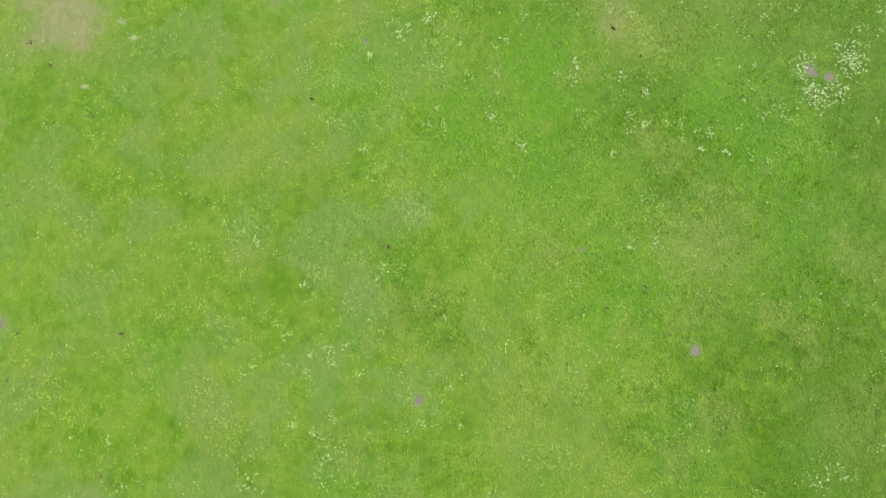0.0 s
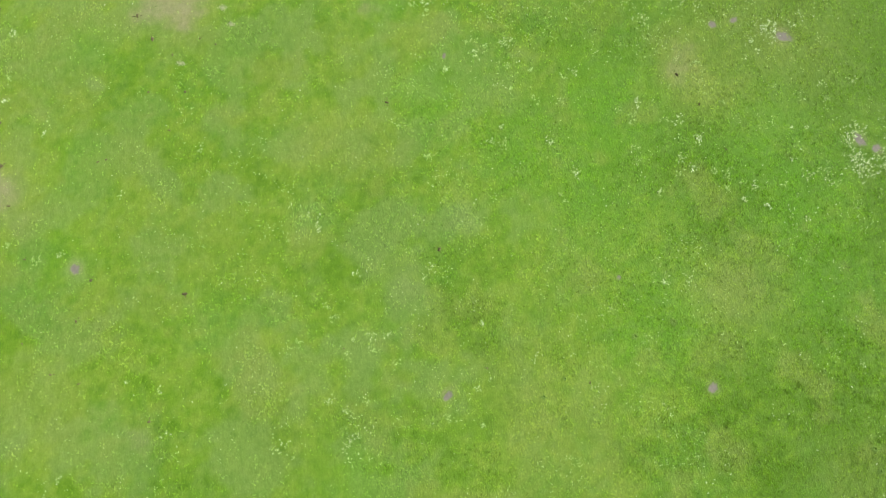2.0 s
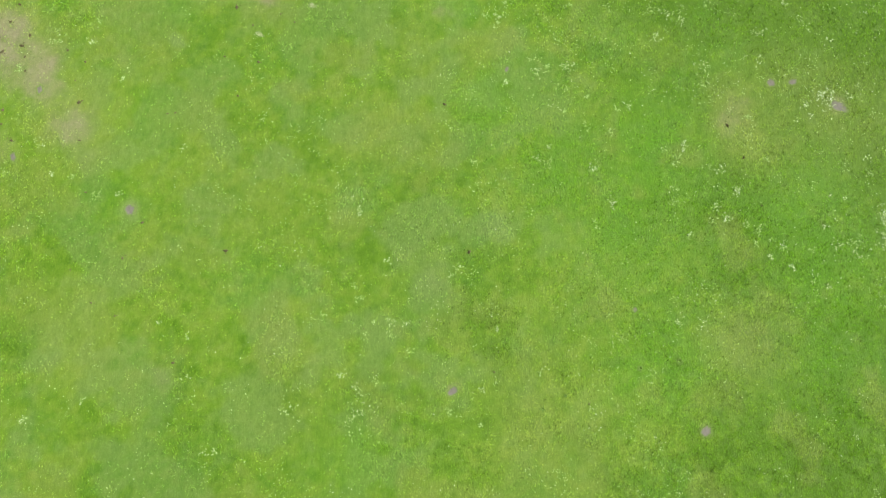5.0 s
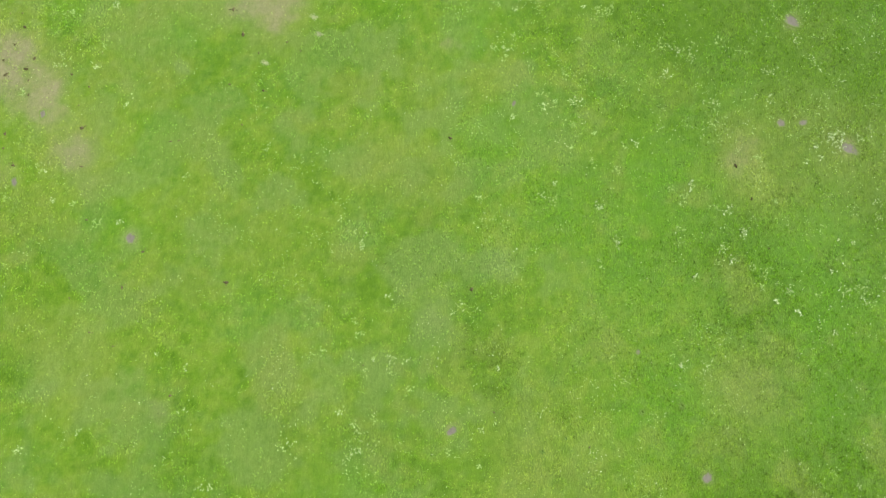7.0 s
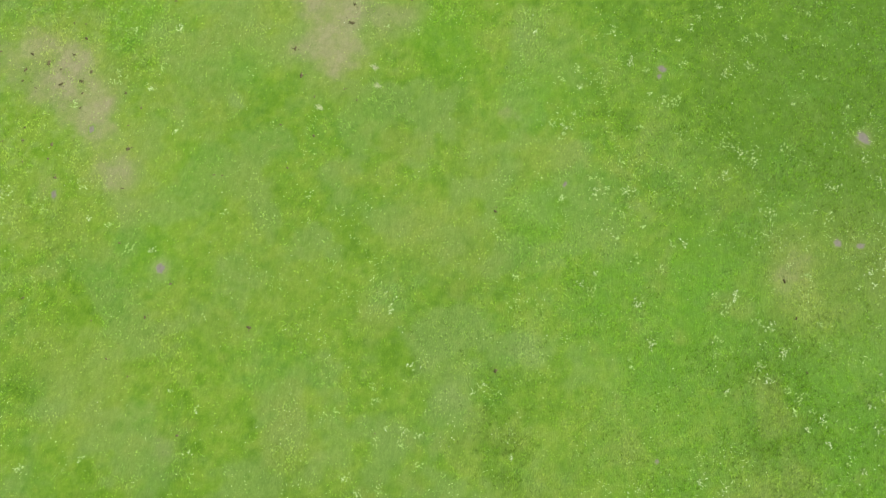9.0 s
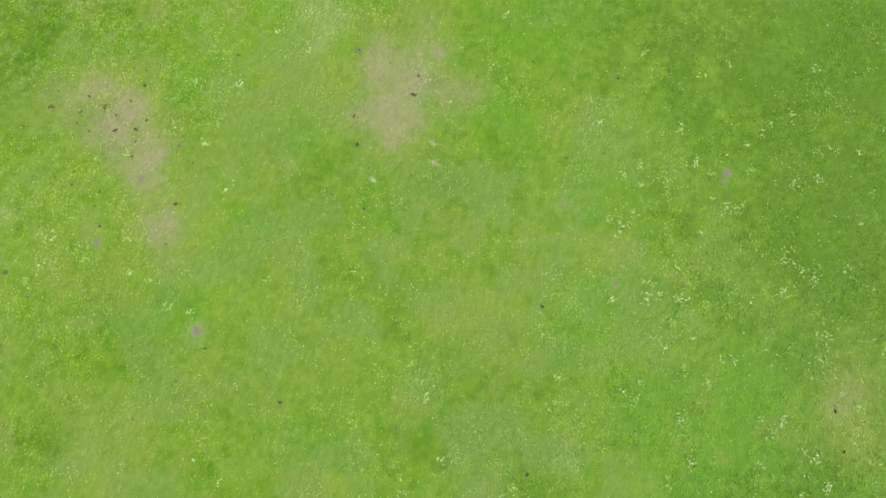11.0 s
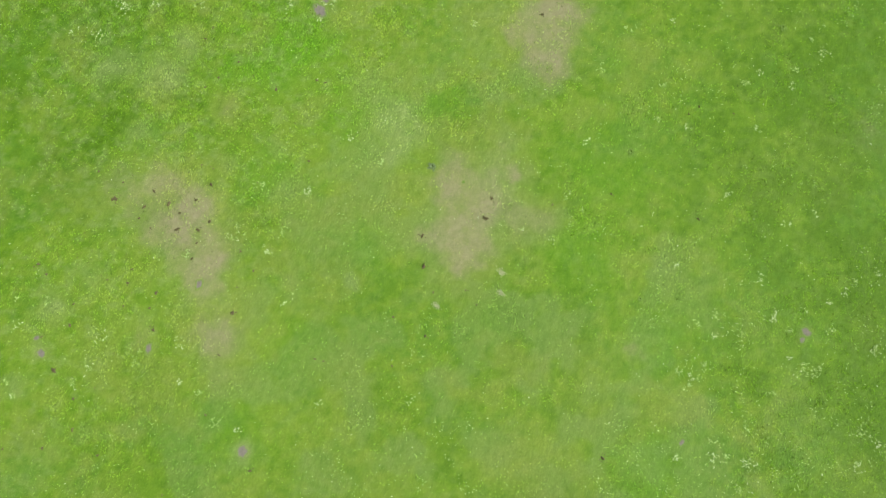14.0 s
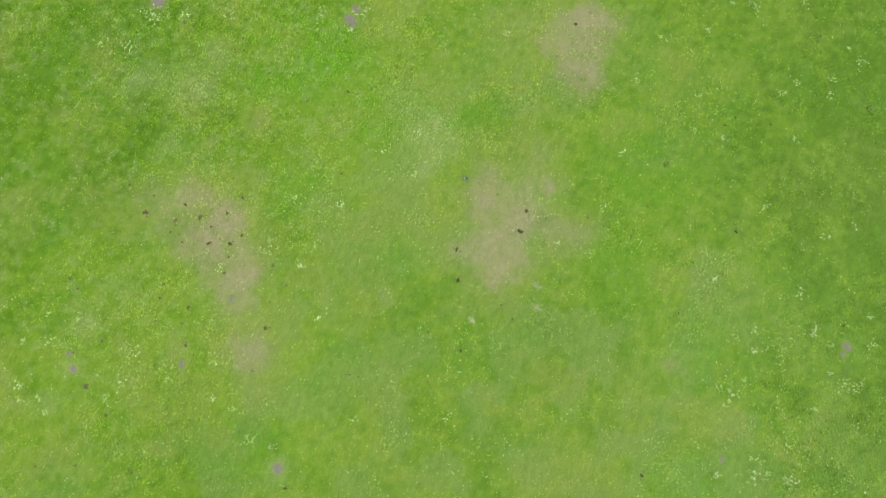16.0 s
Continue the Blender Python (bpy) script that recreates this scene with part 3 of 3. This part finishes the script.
me.loops.foreach_set("vertex_index", quads.ravel())
me.polygons.add(len(quads))
me.polygons.foreach_set("loop_start", np.arange(0, quads.size, 4, dtype=np.int32))
me.polygons.foreach_set("use_smooth", [True] * len(quads))
for name, values in (("bare", BARE), ("coarse", COARSE)):
    me.attributes.new(name, "FLOAT", "POINT").data.foreach_set("value", values.astype(np.float32).ravel())
me.attributes.new("sward", "FLOAT_COLOR", "POINT").data.foreach_set("color", np.concatenate([SWARD, np.ones((nx, ny, 1))], -1).astype(np.float32).ravel())
me.materials.append(TURF)
me.update(calc_edges=True)
tagged(new("ground", me), "flat green pasture with worn beige patches of dry soil", "meadow", kind="structure")


def on_sheet(field, x, y):
    """The value of a field of the ground sheet at places inside its fine part."""
    u, v = (np.asarray(x) + 124.0) / STEP + 19, (np.asarray(y) + 40.0) / STEP + 19
    i, j = np.floor(u).astype(int), np.floor(v).astype(int)
    a, b = u - i, v - j
    return (field[i, j] * (1 - a) + field[i + 1, j] * a) * (1 - b) + (field[i, j + 1] * (1 - a) + field[i + 1, j + 1] * a) * b


# the stretch of meadow that is overflown
OUTLINE = [(-57, -36), (54, -14), (58, 52), (36, 74), (-25, 110), (-36, 108), (-122, 26), (-120, 14), (-72, -24)]


def inside(x, y):
    ok = np.ones(np.shape(x), bool)
    for (ax, ay), (bx, by) in zip(OUTLINE, OUTLINE[1:] + OUTLINE[:1]):
        ok &= (bx - ax) * (y - ay) - (by - ay) * (x - ax) > 0
    return ok


def hollow_at(x, y):
    out = np.zeros(np.shape(x), bool)
    for hx, hy, r, s in HOLLOWS:
        out |= np.hypot(x - hx, y - hy) < r * 0.62
    return out


def fans(x, y, z, blades, length, width, lean, seed, heading=None, stray=0.8, scatter=0.3):
    """Tufts: for each place a fan of narrow triangular blades that lean outwards, or mostly one way. Returns the corners."""
    r = np.random.default_rng(seed)
    n = len(x)
    turn = r.random((n, blades)) * 2 * np.pi
    foot_turn = turn
    if heading is not None:
        turn = heading + r.normal(0, stray, (n, blades))
    ln = length[:, None] * (0.6 + 0.8 * r.random((n, blades)))
    out = np.minimum(lean[:, None] * (0.5 + 0.9 * r.random((n, blades))), 1.38)
    c, s = np.cos(turn), np.sin(turn)
    foot = scatter * ln * np.sqrt(r.random((n, blades)))
    bx, by = x[:, None] + np.cos(foot_turn) * foot, y[:, None] + np.sin(foot_turn) * foot
    w = width[:, None] * (0.7 + 0.6 * r.random((n, blades)))
    reach, up = ln * np.sin(out), ln * np.cos(out)
    v = np.empty((n, blades, 3, 3), np.float32)
    v[:, :, 0] = np.stack([bx - s * w, by + c * w, np.broadcast_to(z[:, None], bx.shape)], -1)
    v[:, :, 1] = np.stack([bx + s * w, by - c * w, np.broadcast_to(z[:, None], bx.shape)], -1)
    v[:, :, 2] = np.stack([bx + c * reach, by + s * reach, z[:, None] + up], -1)
    return v.reshape(-1, 3)


# the grass: short turf over the whole stretch and longer tufts combed by the wind; thin on the worn soil, none in the hollows
def strewn(n, seed):
    r = np.random.default_rng(seed)
    x, y = r.uniform(-122, 58, n), r.uniform(-36, 110, n)
    ok = inside(x, y) & ~hollow_at(x, y)
    return x[ok], y[ok], r


def sward_mesh(name, x, y, blades, length, width, lean, tone, seed, heading, stray, scatter, label):
    rgb = np.stack([on_sheet(SWARD[..., k], x, y) for k in range(3)], -1) * tone
    me = triangles(name, fans(x, y, on_sheet(Z, x, y) - 0.012, blades, length, width, lean, seed, heading, stray, scatter), BLADE)
    rgba = np.concatenate([rgb, np.ones((len(x), 1))], -1).astype(np.float32)
    me.attributes.new("sward", "FLOAT_COLOR", "POINT").data.foreach_set("color", np.repeat(rgba, 3 * blades, 0).ravel())
    tagged(new(name, me), label, "grass", kind="stuff")


def short_grass():
    """Single blades, so fine and even that they read as a cropped sward."""
    x, y, r = strewn(1900000, 7)
    bare = on_sheet(BARE, x, y)
    keep = r.random(len(x)) < (1 - 0.85 * bare) * (0.35 + 0.5 * layered(x, y, 0.7, 61, 2))
    x, y, bare = x[keep], y[keep], bare[keep]
    n = len(x)
    coarse = on_sheet(COARSE, x, y)
    shade = 1.12 + (0.3 + 0.3 * coarse) * (layered(x, y, 0.4, 63, 2) - 0.5) + 0.2 * (r.random(n) - 0.5)
    straw = (r.random(n) < 0.06 + 0.5 * bare)[:, None] * np.array((0.9, 0.35, 1.6))
    sward_mesh("grass", x, y, 1, 0.1 + 0.09 * r.random(n), 0.009 + 0.007 * r.random(n), 0.35 + 0.35 * r.random(n), shade[:, None] * (1 + straw), 3, WIND, 2.4, 0.3,
               "short grazed meadow grass")


def long_grass():
    x, y, r = strewn(1000000, 9)
    clump, bare, coarse = layered(x, y, 0.8, 65, 2), on_sheet(BARE, x, y), on_sheet(COARSE, x, y)
    keep = r.random(len(x)) < (1 - 0.9 * bare) * coarse * np.clip((clump - 0.25) * 1.8, 0, 1)
    x, y, coarse = x[keep], y[keep], coarse[keep]
    n = len(x)
    kind = r.random(n)
    tone = np.where(kind < 0.6, 1.52 + 0.65 * r.random(n), np.where(kind < 0.71, 0.6 + 0.2 * r.random(n), 1.02 + 0.3 * r.random(n)))[:, None] * np.array((1.02, 1.0, 1.05))
    sward_mesh("grass_tufts", x, y, 6, 0.17 + 0.22 * coarse * r.random(n), 0.018 + 0.013 * r.random(n), 1.1 + 0.2 * r.random(n), tone, 5, WIND, 0.35, 0.5,
               "longer uneven tufts of grass combed one way by the wind")


short_grass()
long_grass()


# grey mud hollows where the animals roll
def hollow(hx, hy, r, s, k):
    ring, steps = 28, 6
    verts, faces = [], []
    r_out = [r * (0.82 + 0.5 * smooth_noise(3 * math.cos(6.2832 * i / ring), 3 * math.sin(6.2832 * i / ring), 1.1, 200 + k)) for i in range(ring)]
    stretch = 1.0 + 0.35 * random.random()
    a0 = random.random() * 3.14
    for j in range(steps + 1):
        f = j / steps
        lift = 0.012 + 0.018 * math.exp(-((f - 0.86) / 0.1) ** 2) - (0.045 if j == steps else 0)
        for i in range(ring):
            a = 6.2832 * i / ring
            u, v = r_out[i] * f * math.cos(a) * stretch, r_out[i] * f * math.sin(a) / stretch
            px, py = u * math.cos(a0) - v * math.sin(a0), u * math.sin(a0) + v * math.cos(a0)
            verts.append((px, py, float(on_sheet(Z, hx + px, hy + py) - on_sheet(Z, hx, hy)) + lift))
    for j in range(steps):
        for i in range(ring):
            p, q = j * ring + i, j * ring + (i + 1) % ring
            faces.append((p, p + ring, q + ring, q))
    me = mesh_of("mud_hollow", verts, faces, MUD, True)
    rim = [min(1.0, max(0.0, (j / steps - 0.25) / 0.65) + 0.4 * (1 - s)) for j in range(steps + 1) for i in range(ring)]
    px, py = np.array([v[0] for v in verts]) + hx, np.array([v[1] for v in verts]) + hy
    tint = np.stack([on_sheet(SWARD[..., c], px, py) for c in range(3)] + [np.ones(len(verts))], -1)
    me.attributes.new("sward", "FLOAT_COLOR", "POINT").data.foreach_set("color", tint.astype(np.float32).ravel())
    me.attributes.new("rim", "FLOAT", "POINT").data.foreach_set("value", rim)
    ob = new("mud_hollow", me)
    ob.location = (hx, hy, float(on_sheet(Z, hx, hy)))
    size = "broad" if r > 0.8 else "small"
    tagged(ob, f"{size} shallow hollow of bare grey-mauve mud in the grass", "mud hollow", "mud hollows")


for k, (hx, hy, r, s) in enumerate(HOLLOWS):
    hollow(hx, hy, r * 1.35, s, k)


# dung heaps: low crumbled brown mounds
def dung_mesh(seed):
    """One ragged mound of run-together lumps, about a metre across before it is scaled."""
    ring, steps = 40, 7
    verts, faces = [(0, 0, 0.3)], []
    for j in range(1, steps + 1):
        f = j / steps
        for i in range(ring):
            a = 6.2832 * i / ring
            edge = 0.2 + 0.55 * smooth_noise(4 * math.cos(a), 4 * math.sin(a), 1.3, seed) * (0.4 + 1.1 * smooth_noise(4 * math.cos(a), 4 * math.sin(a), 0.45, seed + 1))
            px, py = edge * f * math.cos(a), edge * f * math.sin(a)
            lumps = smooth_noise(px, py, 0.14, seed + 2) + 0.5 * smooth_noise(px, py, 0.07, seed + 3)
            z = (1 - f * f) * (0.12 + 0.3 * lumps) + (0.03 if j < steps else -0.06)
            verts.append((px, py, float(z)))
    for i in range(ring):
        faces.append((0, 1 + i, 1 + (i + 1) % ring))
    for j in range(steps - 1):
        for i in range(ring):
            p, q = 1 + j * ring + i, 1 + j * ring + (i + 1) % ring
            faces.append((p, p + ring, q + ring, q))
    return mesh_of("dung_heap", verts, faces, DUNG_SKIN)


def lump_mesh(seed):
    rr = random.Random(seed)
    bm = bmesh.new()
    bmesh.ops.create_icosphere(bm, subdivisions=1, radius=1.0)
    for v in bm.verts:
        v.co = Vector((v.co.x * (0.7 + 0.7 * rr.random()), v.co.y * (0.6 + 0.6 * rr.random()), v.co.z * 0.7))
    me = bpy.data.meshes.new("lump")
    bm.to_mesh(me)
    bm.free()
    me.materials.append(DUNG_SKIN)
    return me


random.seed(5)
MOUNDS = [dung_mesh(500 + 7 * n) for n in range(6)]
LUMPS = [lump_mesh(n) for n in range(4)]


def dung_pile(dx, dy, r, k):
    base = float(on_sheet(Z, dx, dy))
    root = new("dung_pile")
    root.location = (dx, dy, base)
    w = 0.06 + 0.82 * r
    mound = part("mound", MOUNDS[k % 6], root)
    mound.matrix_basis = Matrix.LocRotScale((0, 0, 0.012), Euler((0, 0, random.random() * 6.28)), (w * (1 + 0.5 * random.random()), w * (0.65 + 0.3 * random.random()), min(w, 0.4)))
    for i in range(6 if r < 0.3 else 13):
        a, d, size = random.random() * 6.28, w * (0.3 + 1.3 * random.random() ** 2), (0.02 + 0.06 * random.random() ** 3) * (0.6 + r)
        lx, ly = d * math.cos(a), d * math.sin(a)
        lump = part("lump", LUMPS[i % 4], root)
        lump.matrix_basis = Matrix.LocRotScale((lx, ly, float(on_sheet(Z, dx + lx, dy + ly)) - base + 0.3 * size), Euler((0, 0, a)), (size * 1.5, size, size))
    soil = float(on_sheet(BARE, dx, dy)) > 0.35
    tagged(root, f"{'large' if r > 0.45 else 'small'} crumbled pile of dark brown dung on {'worn soil' if soil else 'short grass'}", "dung", "dung piles")


for k, (dx, dy, r) in enumerate(DUNG):
    dung_pile(dx, dy, r, k)


def crumbs():
    """Trodden crumbs of dung round the western worn ground."""
    rr = np.random.default_rng(88)
    n = 420
    x, y = rr.normal(-75, 8, n), rr.normal(18, 12, n)
    ok = inside(x, y) & (layered(x, y, 5.0, 91, 2) > 0.45)
    x, y = x[ok], y[ok]
    v = fans(x, y, on_sheet(Z, x, y) + 0.02, 5, 0.03 + 0.09 * rr.random(len(x)) ** 2, np.full(len(x), 0.03), np.full(len(x), 1.2), 89)
    tagged(new("dung_crumbs", triangles("dung_crumbs", v, DUNG_SKIN)), "scattered dark crumbs of trodden dung", "dung", kind="stuff")


crumbs()


# white meadow flowers: thin stems, small leaves and flat white heads
def flower_heads(x, y, z, size, seed):
    """Six-sided, slightly domed heads, each of six triangles."""
    r = np.random.default_rng(seed)
    n = len(x)
    a = r.random((n, 1)) * 6.28 + np.arange(7)[None, :] * (2 * np.pi / 6)
    rad = size[:, None] * (0.75 + 0.5 * r.random((n, 7)))
    rad[:, 6] = rad[:, 0]
    tx, ty = (r.random((2, n, 1)) - 0.5) * 0.6
    px, py = rad * np.cos(a), rad * np.sin(a)
    pz = tx * px + ty * py - 0.18 * size[:, None]
    rim = np.stack([x[:, None] + px, y[:, None] + py, z[:, None] + pz], -1)
    mid = np.broadcast_to(np.stack([x, y, z], -1)[:, None], (n, 6, 3))
    return np.stack([mid, rim[:, :6], rim[:, 1:]], 2).astype(np.float32)


def weld(name, tris, mat):
    """Heads as joined six-triangle domes, so that each one is an island of its own."""
    n = len(tris)
    verts = np.concatenate([tris[:, :1, 0], tris[:, :, 1]], 1).reshape(-1, 3)
    base = np.arange(n)[:, None] * 7
    i = np.arange(6)[None, :]
    faces = np.stack([base + 0 * i, base + 1 + i, base + 1 + (i + 1) % 6], -1).reshape(-1, 3)
    me = bpy.data.meshes.new(name)
    me.vertices.add(len(verts))
    me.vertices.foreach_set("co", np.ascontiguousarray(verts, np.float32).ravel())
    me.loops.add(faces.size)
    me.loops.foreach_set("vertex_index", faces.astype(np.int32).ravel())
    me.polygons.add(len(faces))
    me.polygons.foreach_set("loop_start", np.arange(0, faces.size, 3, dtype=np.int32))
    me.materials.append(mat)
    me.update(calc_edges=True)
    return me


def flower_patch(fx, fy, r, k, sort):
    """sort: a loose drift, a tight clump of white heads, or a patch of pale buds."""
    rr = np.random.default_rng(900 + k)
    thick = sort == "drift" and min(math.hypot(fx - hx, fy - hy) for hx, hy, hr, hs in HOLLOWS if hr > 0.78) < 7
    if sort == "drift":
        plants = int(np.clip(6 + 15 * r * r, 7, 80)) if thick else int(np.clip(4 + 8 * r * r, 5, 40))
    else:
        plants = int(6 + 15 * r * r)
    knots = rr.normal(0, (0.5 if sort == "drift" else 0.56) * r, (plants, 2))
    if sort != "clump":
        knots = knots[rr.integers(0, max(3, plants // 3), plants)] * 0.85 + rr.normal(0, 0.12 + 0.16 * r, (plants, 2))
    n = plants * 6
    p = knots[rr.integers(0, plants, n)] + rr.normal(0, 0.065, (n, 2))
    base = float(on_sheet(Z, fx, fy))
    ground_z = on_sheet(Z, fx + p[:, 0], fy + p[:, 1]) - base
    tall = 0.10 + 0.10 * rr.random(n)
    root = new("white_flower_patch" if sort != "buds" else "bud_patch")
    root.location = (fx, fy, base)
    small = 0.021 if thick else 0.018
    heads = weld("blossom", flower_heads(p[:, 0], p[:, 1], ground_z + tall, small + 0.027 * rr.random(n) ** 2, k), BUD if sort == "buds" else PETAL)
    part("blossom", heads, root, "pale lime-green buds" if sort == "buds" else "small white flower heads", "stuff")
    leaves = fans(p[:, 0], p[:, 1], ground_z - 0.01, 4, tall * 0.8, np.full(n, 0.016), np.full(n, 1.15), 40 + k)
    stalks = fans(p[:, 0], p[:, 1], ground_z - 0.01, 1, tall * 1.05, np.full(n, 0.004), np.full(n, 0.02), 80 + k)
    part("foliage", triangles("foliage", np.concatenate([leaves, stalks]), STEM), root, "thin green stems and leaves", "stuff")
    size = "wide drift" if r > 1.4 else "patch" if r > 0.7 else "small clump"
    if sort == "buds":
        tagged(root, f"{size} of pale lime-green buds among the grass", "buds", "bud patches")
    else:
        tagged(root, f"{'tight ' if sort == 'clump' else ''}{size} of tiny white meadow flowers among the grass", "flowers", "flower patches")


for k, (fx, fy, r, sort) in enumerate([(*p, "drift") for p in FLOWERS] + [(*p, "clump") for p in WHITE] + [(*p, "buds") for p in LIME]):
    flower_patch(fx, fy, r, k, sort)


def loose_flowers(name, n, amount, drift_size, seed, size, mat, label, bunch):
    """Plants strewn over the meadow, thick in some stretches, each a small bunch of heads. amount: a share for every x."""
    rr = np.random.default_rng(seed)
    x, y = rr.uniform(-122, 58, n), rr.uniform(-36, 110, n)
    drift = above(layered(x, y, drift_size, seed + 1, 3), 0.44, 0.66) * 0.9 + 0.05
    tight = 1.6 * above(layered(x, y, 1.5, seed + 9, 2), 0.5, 0.75) + 0.015
    ok = inside(x, y) & ~hollow_at(x, y) & (rr.random(n) < amount(x, y) * drift * tight * (1 - 0.8 * on_sheet(BARE, x, y)))
    x, y = np.repeat(x[ok], bunch), np.repeat(y[ok], bunch)
    m = len(x)
    x, y = x + rr.normal(0, 0.045, m), y + rr.normal(0, 0.045, m)
    z = on_sheet(Z, x, y) + 0.09 + 0.1 * rr.random(m)
    me = weld(name, flower_heads(x, y, z, size * (0.6 + 1.0 * rr.random(m) ** 2), seed), mat)
    tagged(new(name, me), label, "flowers", kind="stuff")


loose_flowers("loose_flowers", 38000, lambda x, y: np.clip(0.5 + (x + 20) / 55, 0.12, 1.0), 5.0, 77, 0.03, PETAL, "single small white flower heads strewn through the grass", 4)
loose_flowers("pale_buds", 110000, lambda x, y: np.clip(0.62 + (x + 20) / 90, 0.2, 0.8), 7.0, 177, 0.034, BUD, "pale yellow-green buds and leaf tips in the grass", 3)


# bleached tufts and dock plants
def straw_tuft(sx, sy, r, k):
    rr = np.random.default_rng(300 + k)
    n = 70
    p = rr.normal(0, 0.5 * r, (n, 2)) * (1.3, 0.8)
    v = fans(p[:, 0], p[:, 1], np.zeros(n), 7, np.full(n, 0.16), np.full(n, 0.012), np.full(n, 1.1), 310 + k)
    ob = new("dead_grass_tuft", triangles("dead_grass_tuft", v, BLEACHED))
    ob.location = (sx, sy, float(on_sheet(Z, sx, sy)))
    tagged(ob, "bleached straw-coloured tuft of dead grass", "grass tuft", "dead grass tufts")


for k, (sx, sy, r) in enumerate(STRAW_a):
    straw_tuft(sx, sy, max(r, 0.35), k)


def dock_leaf(bm, turn, length, width, rise):
    rows = 5
    left, mid, right = [], [], []
    c, s = math.cos(turn), math.sin(turn)
    for i in range(rows):
        f = i / (rows - 1)
        d, w = length * (0.1 + 0.9 * f), width * (math.sin(3.0 * (0.08 + 0.9 * f)) + 0.02)
        z = rise * math.sin(2.2 * f) + 0.02
        left.append(bm.verts.new((c * d - s * w, s * d + c * w, z + 0.25 * w)))
        mid.append(bm.verts.new((c * d, s * d, z)))
        right.append(bm.verts.new((c * d + s * w, s * d - c * w, z + 0.25 * w)))
    for i in range(rows - 1):
        bm.faces.new((left[i], mid[i], mid[i + 1], left[i + 1]))
        bm.faces.new((mid[i], right[i], right[i + 1], mid[i + 1]))


def dock_plant(px, py, r, k):
    random.seed(400 + k)
    bm = bmesh.new()
    count = int(22 + 20 * r)
    for i in range(count):
        f = i / count
        dock_leaf(bm, i * 2.4 + random.random(), r * (0.45 + 0.6 * (1 - f)) * (0.8 + 0.4 * random.random()), r * (0.1 + 0.06 * random.random()), 0.03 + 0.12 * f)
    me = bpy.data.meshes.new("dock_plant")
    bm.to_mesh(me)
    bm.free()
    me.materials.append(BLUE_LEAF if 0.62 < r < 0.66 else DOCK_LEAF)
    ob = new("dock_plant", me)
    ob.location = (px, py, float(on_sheet(Z, px, py)) - 0.01)
    tagged(ob, "dark bluish-green bushy weed beside worn soil" if 0.62 < r < 0.66 else "green rosette of broad weed leaves in the grass", "weed", "dock plants")


for k, (px, py, r) in enumerate(DOCKS_a):
    dock_plant(px, py, r, k)
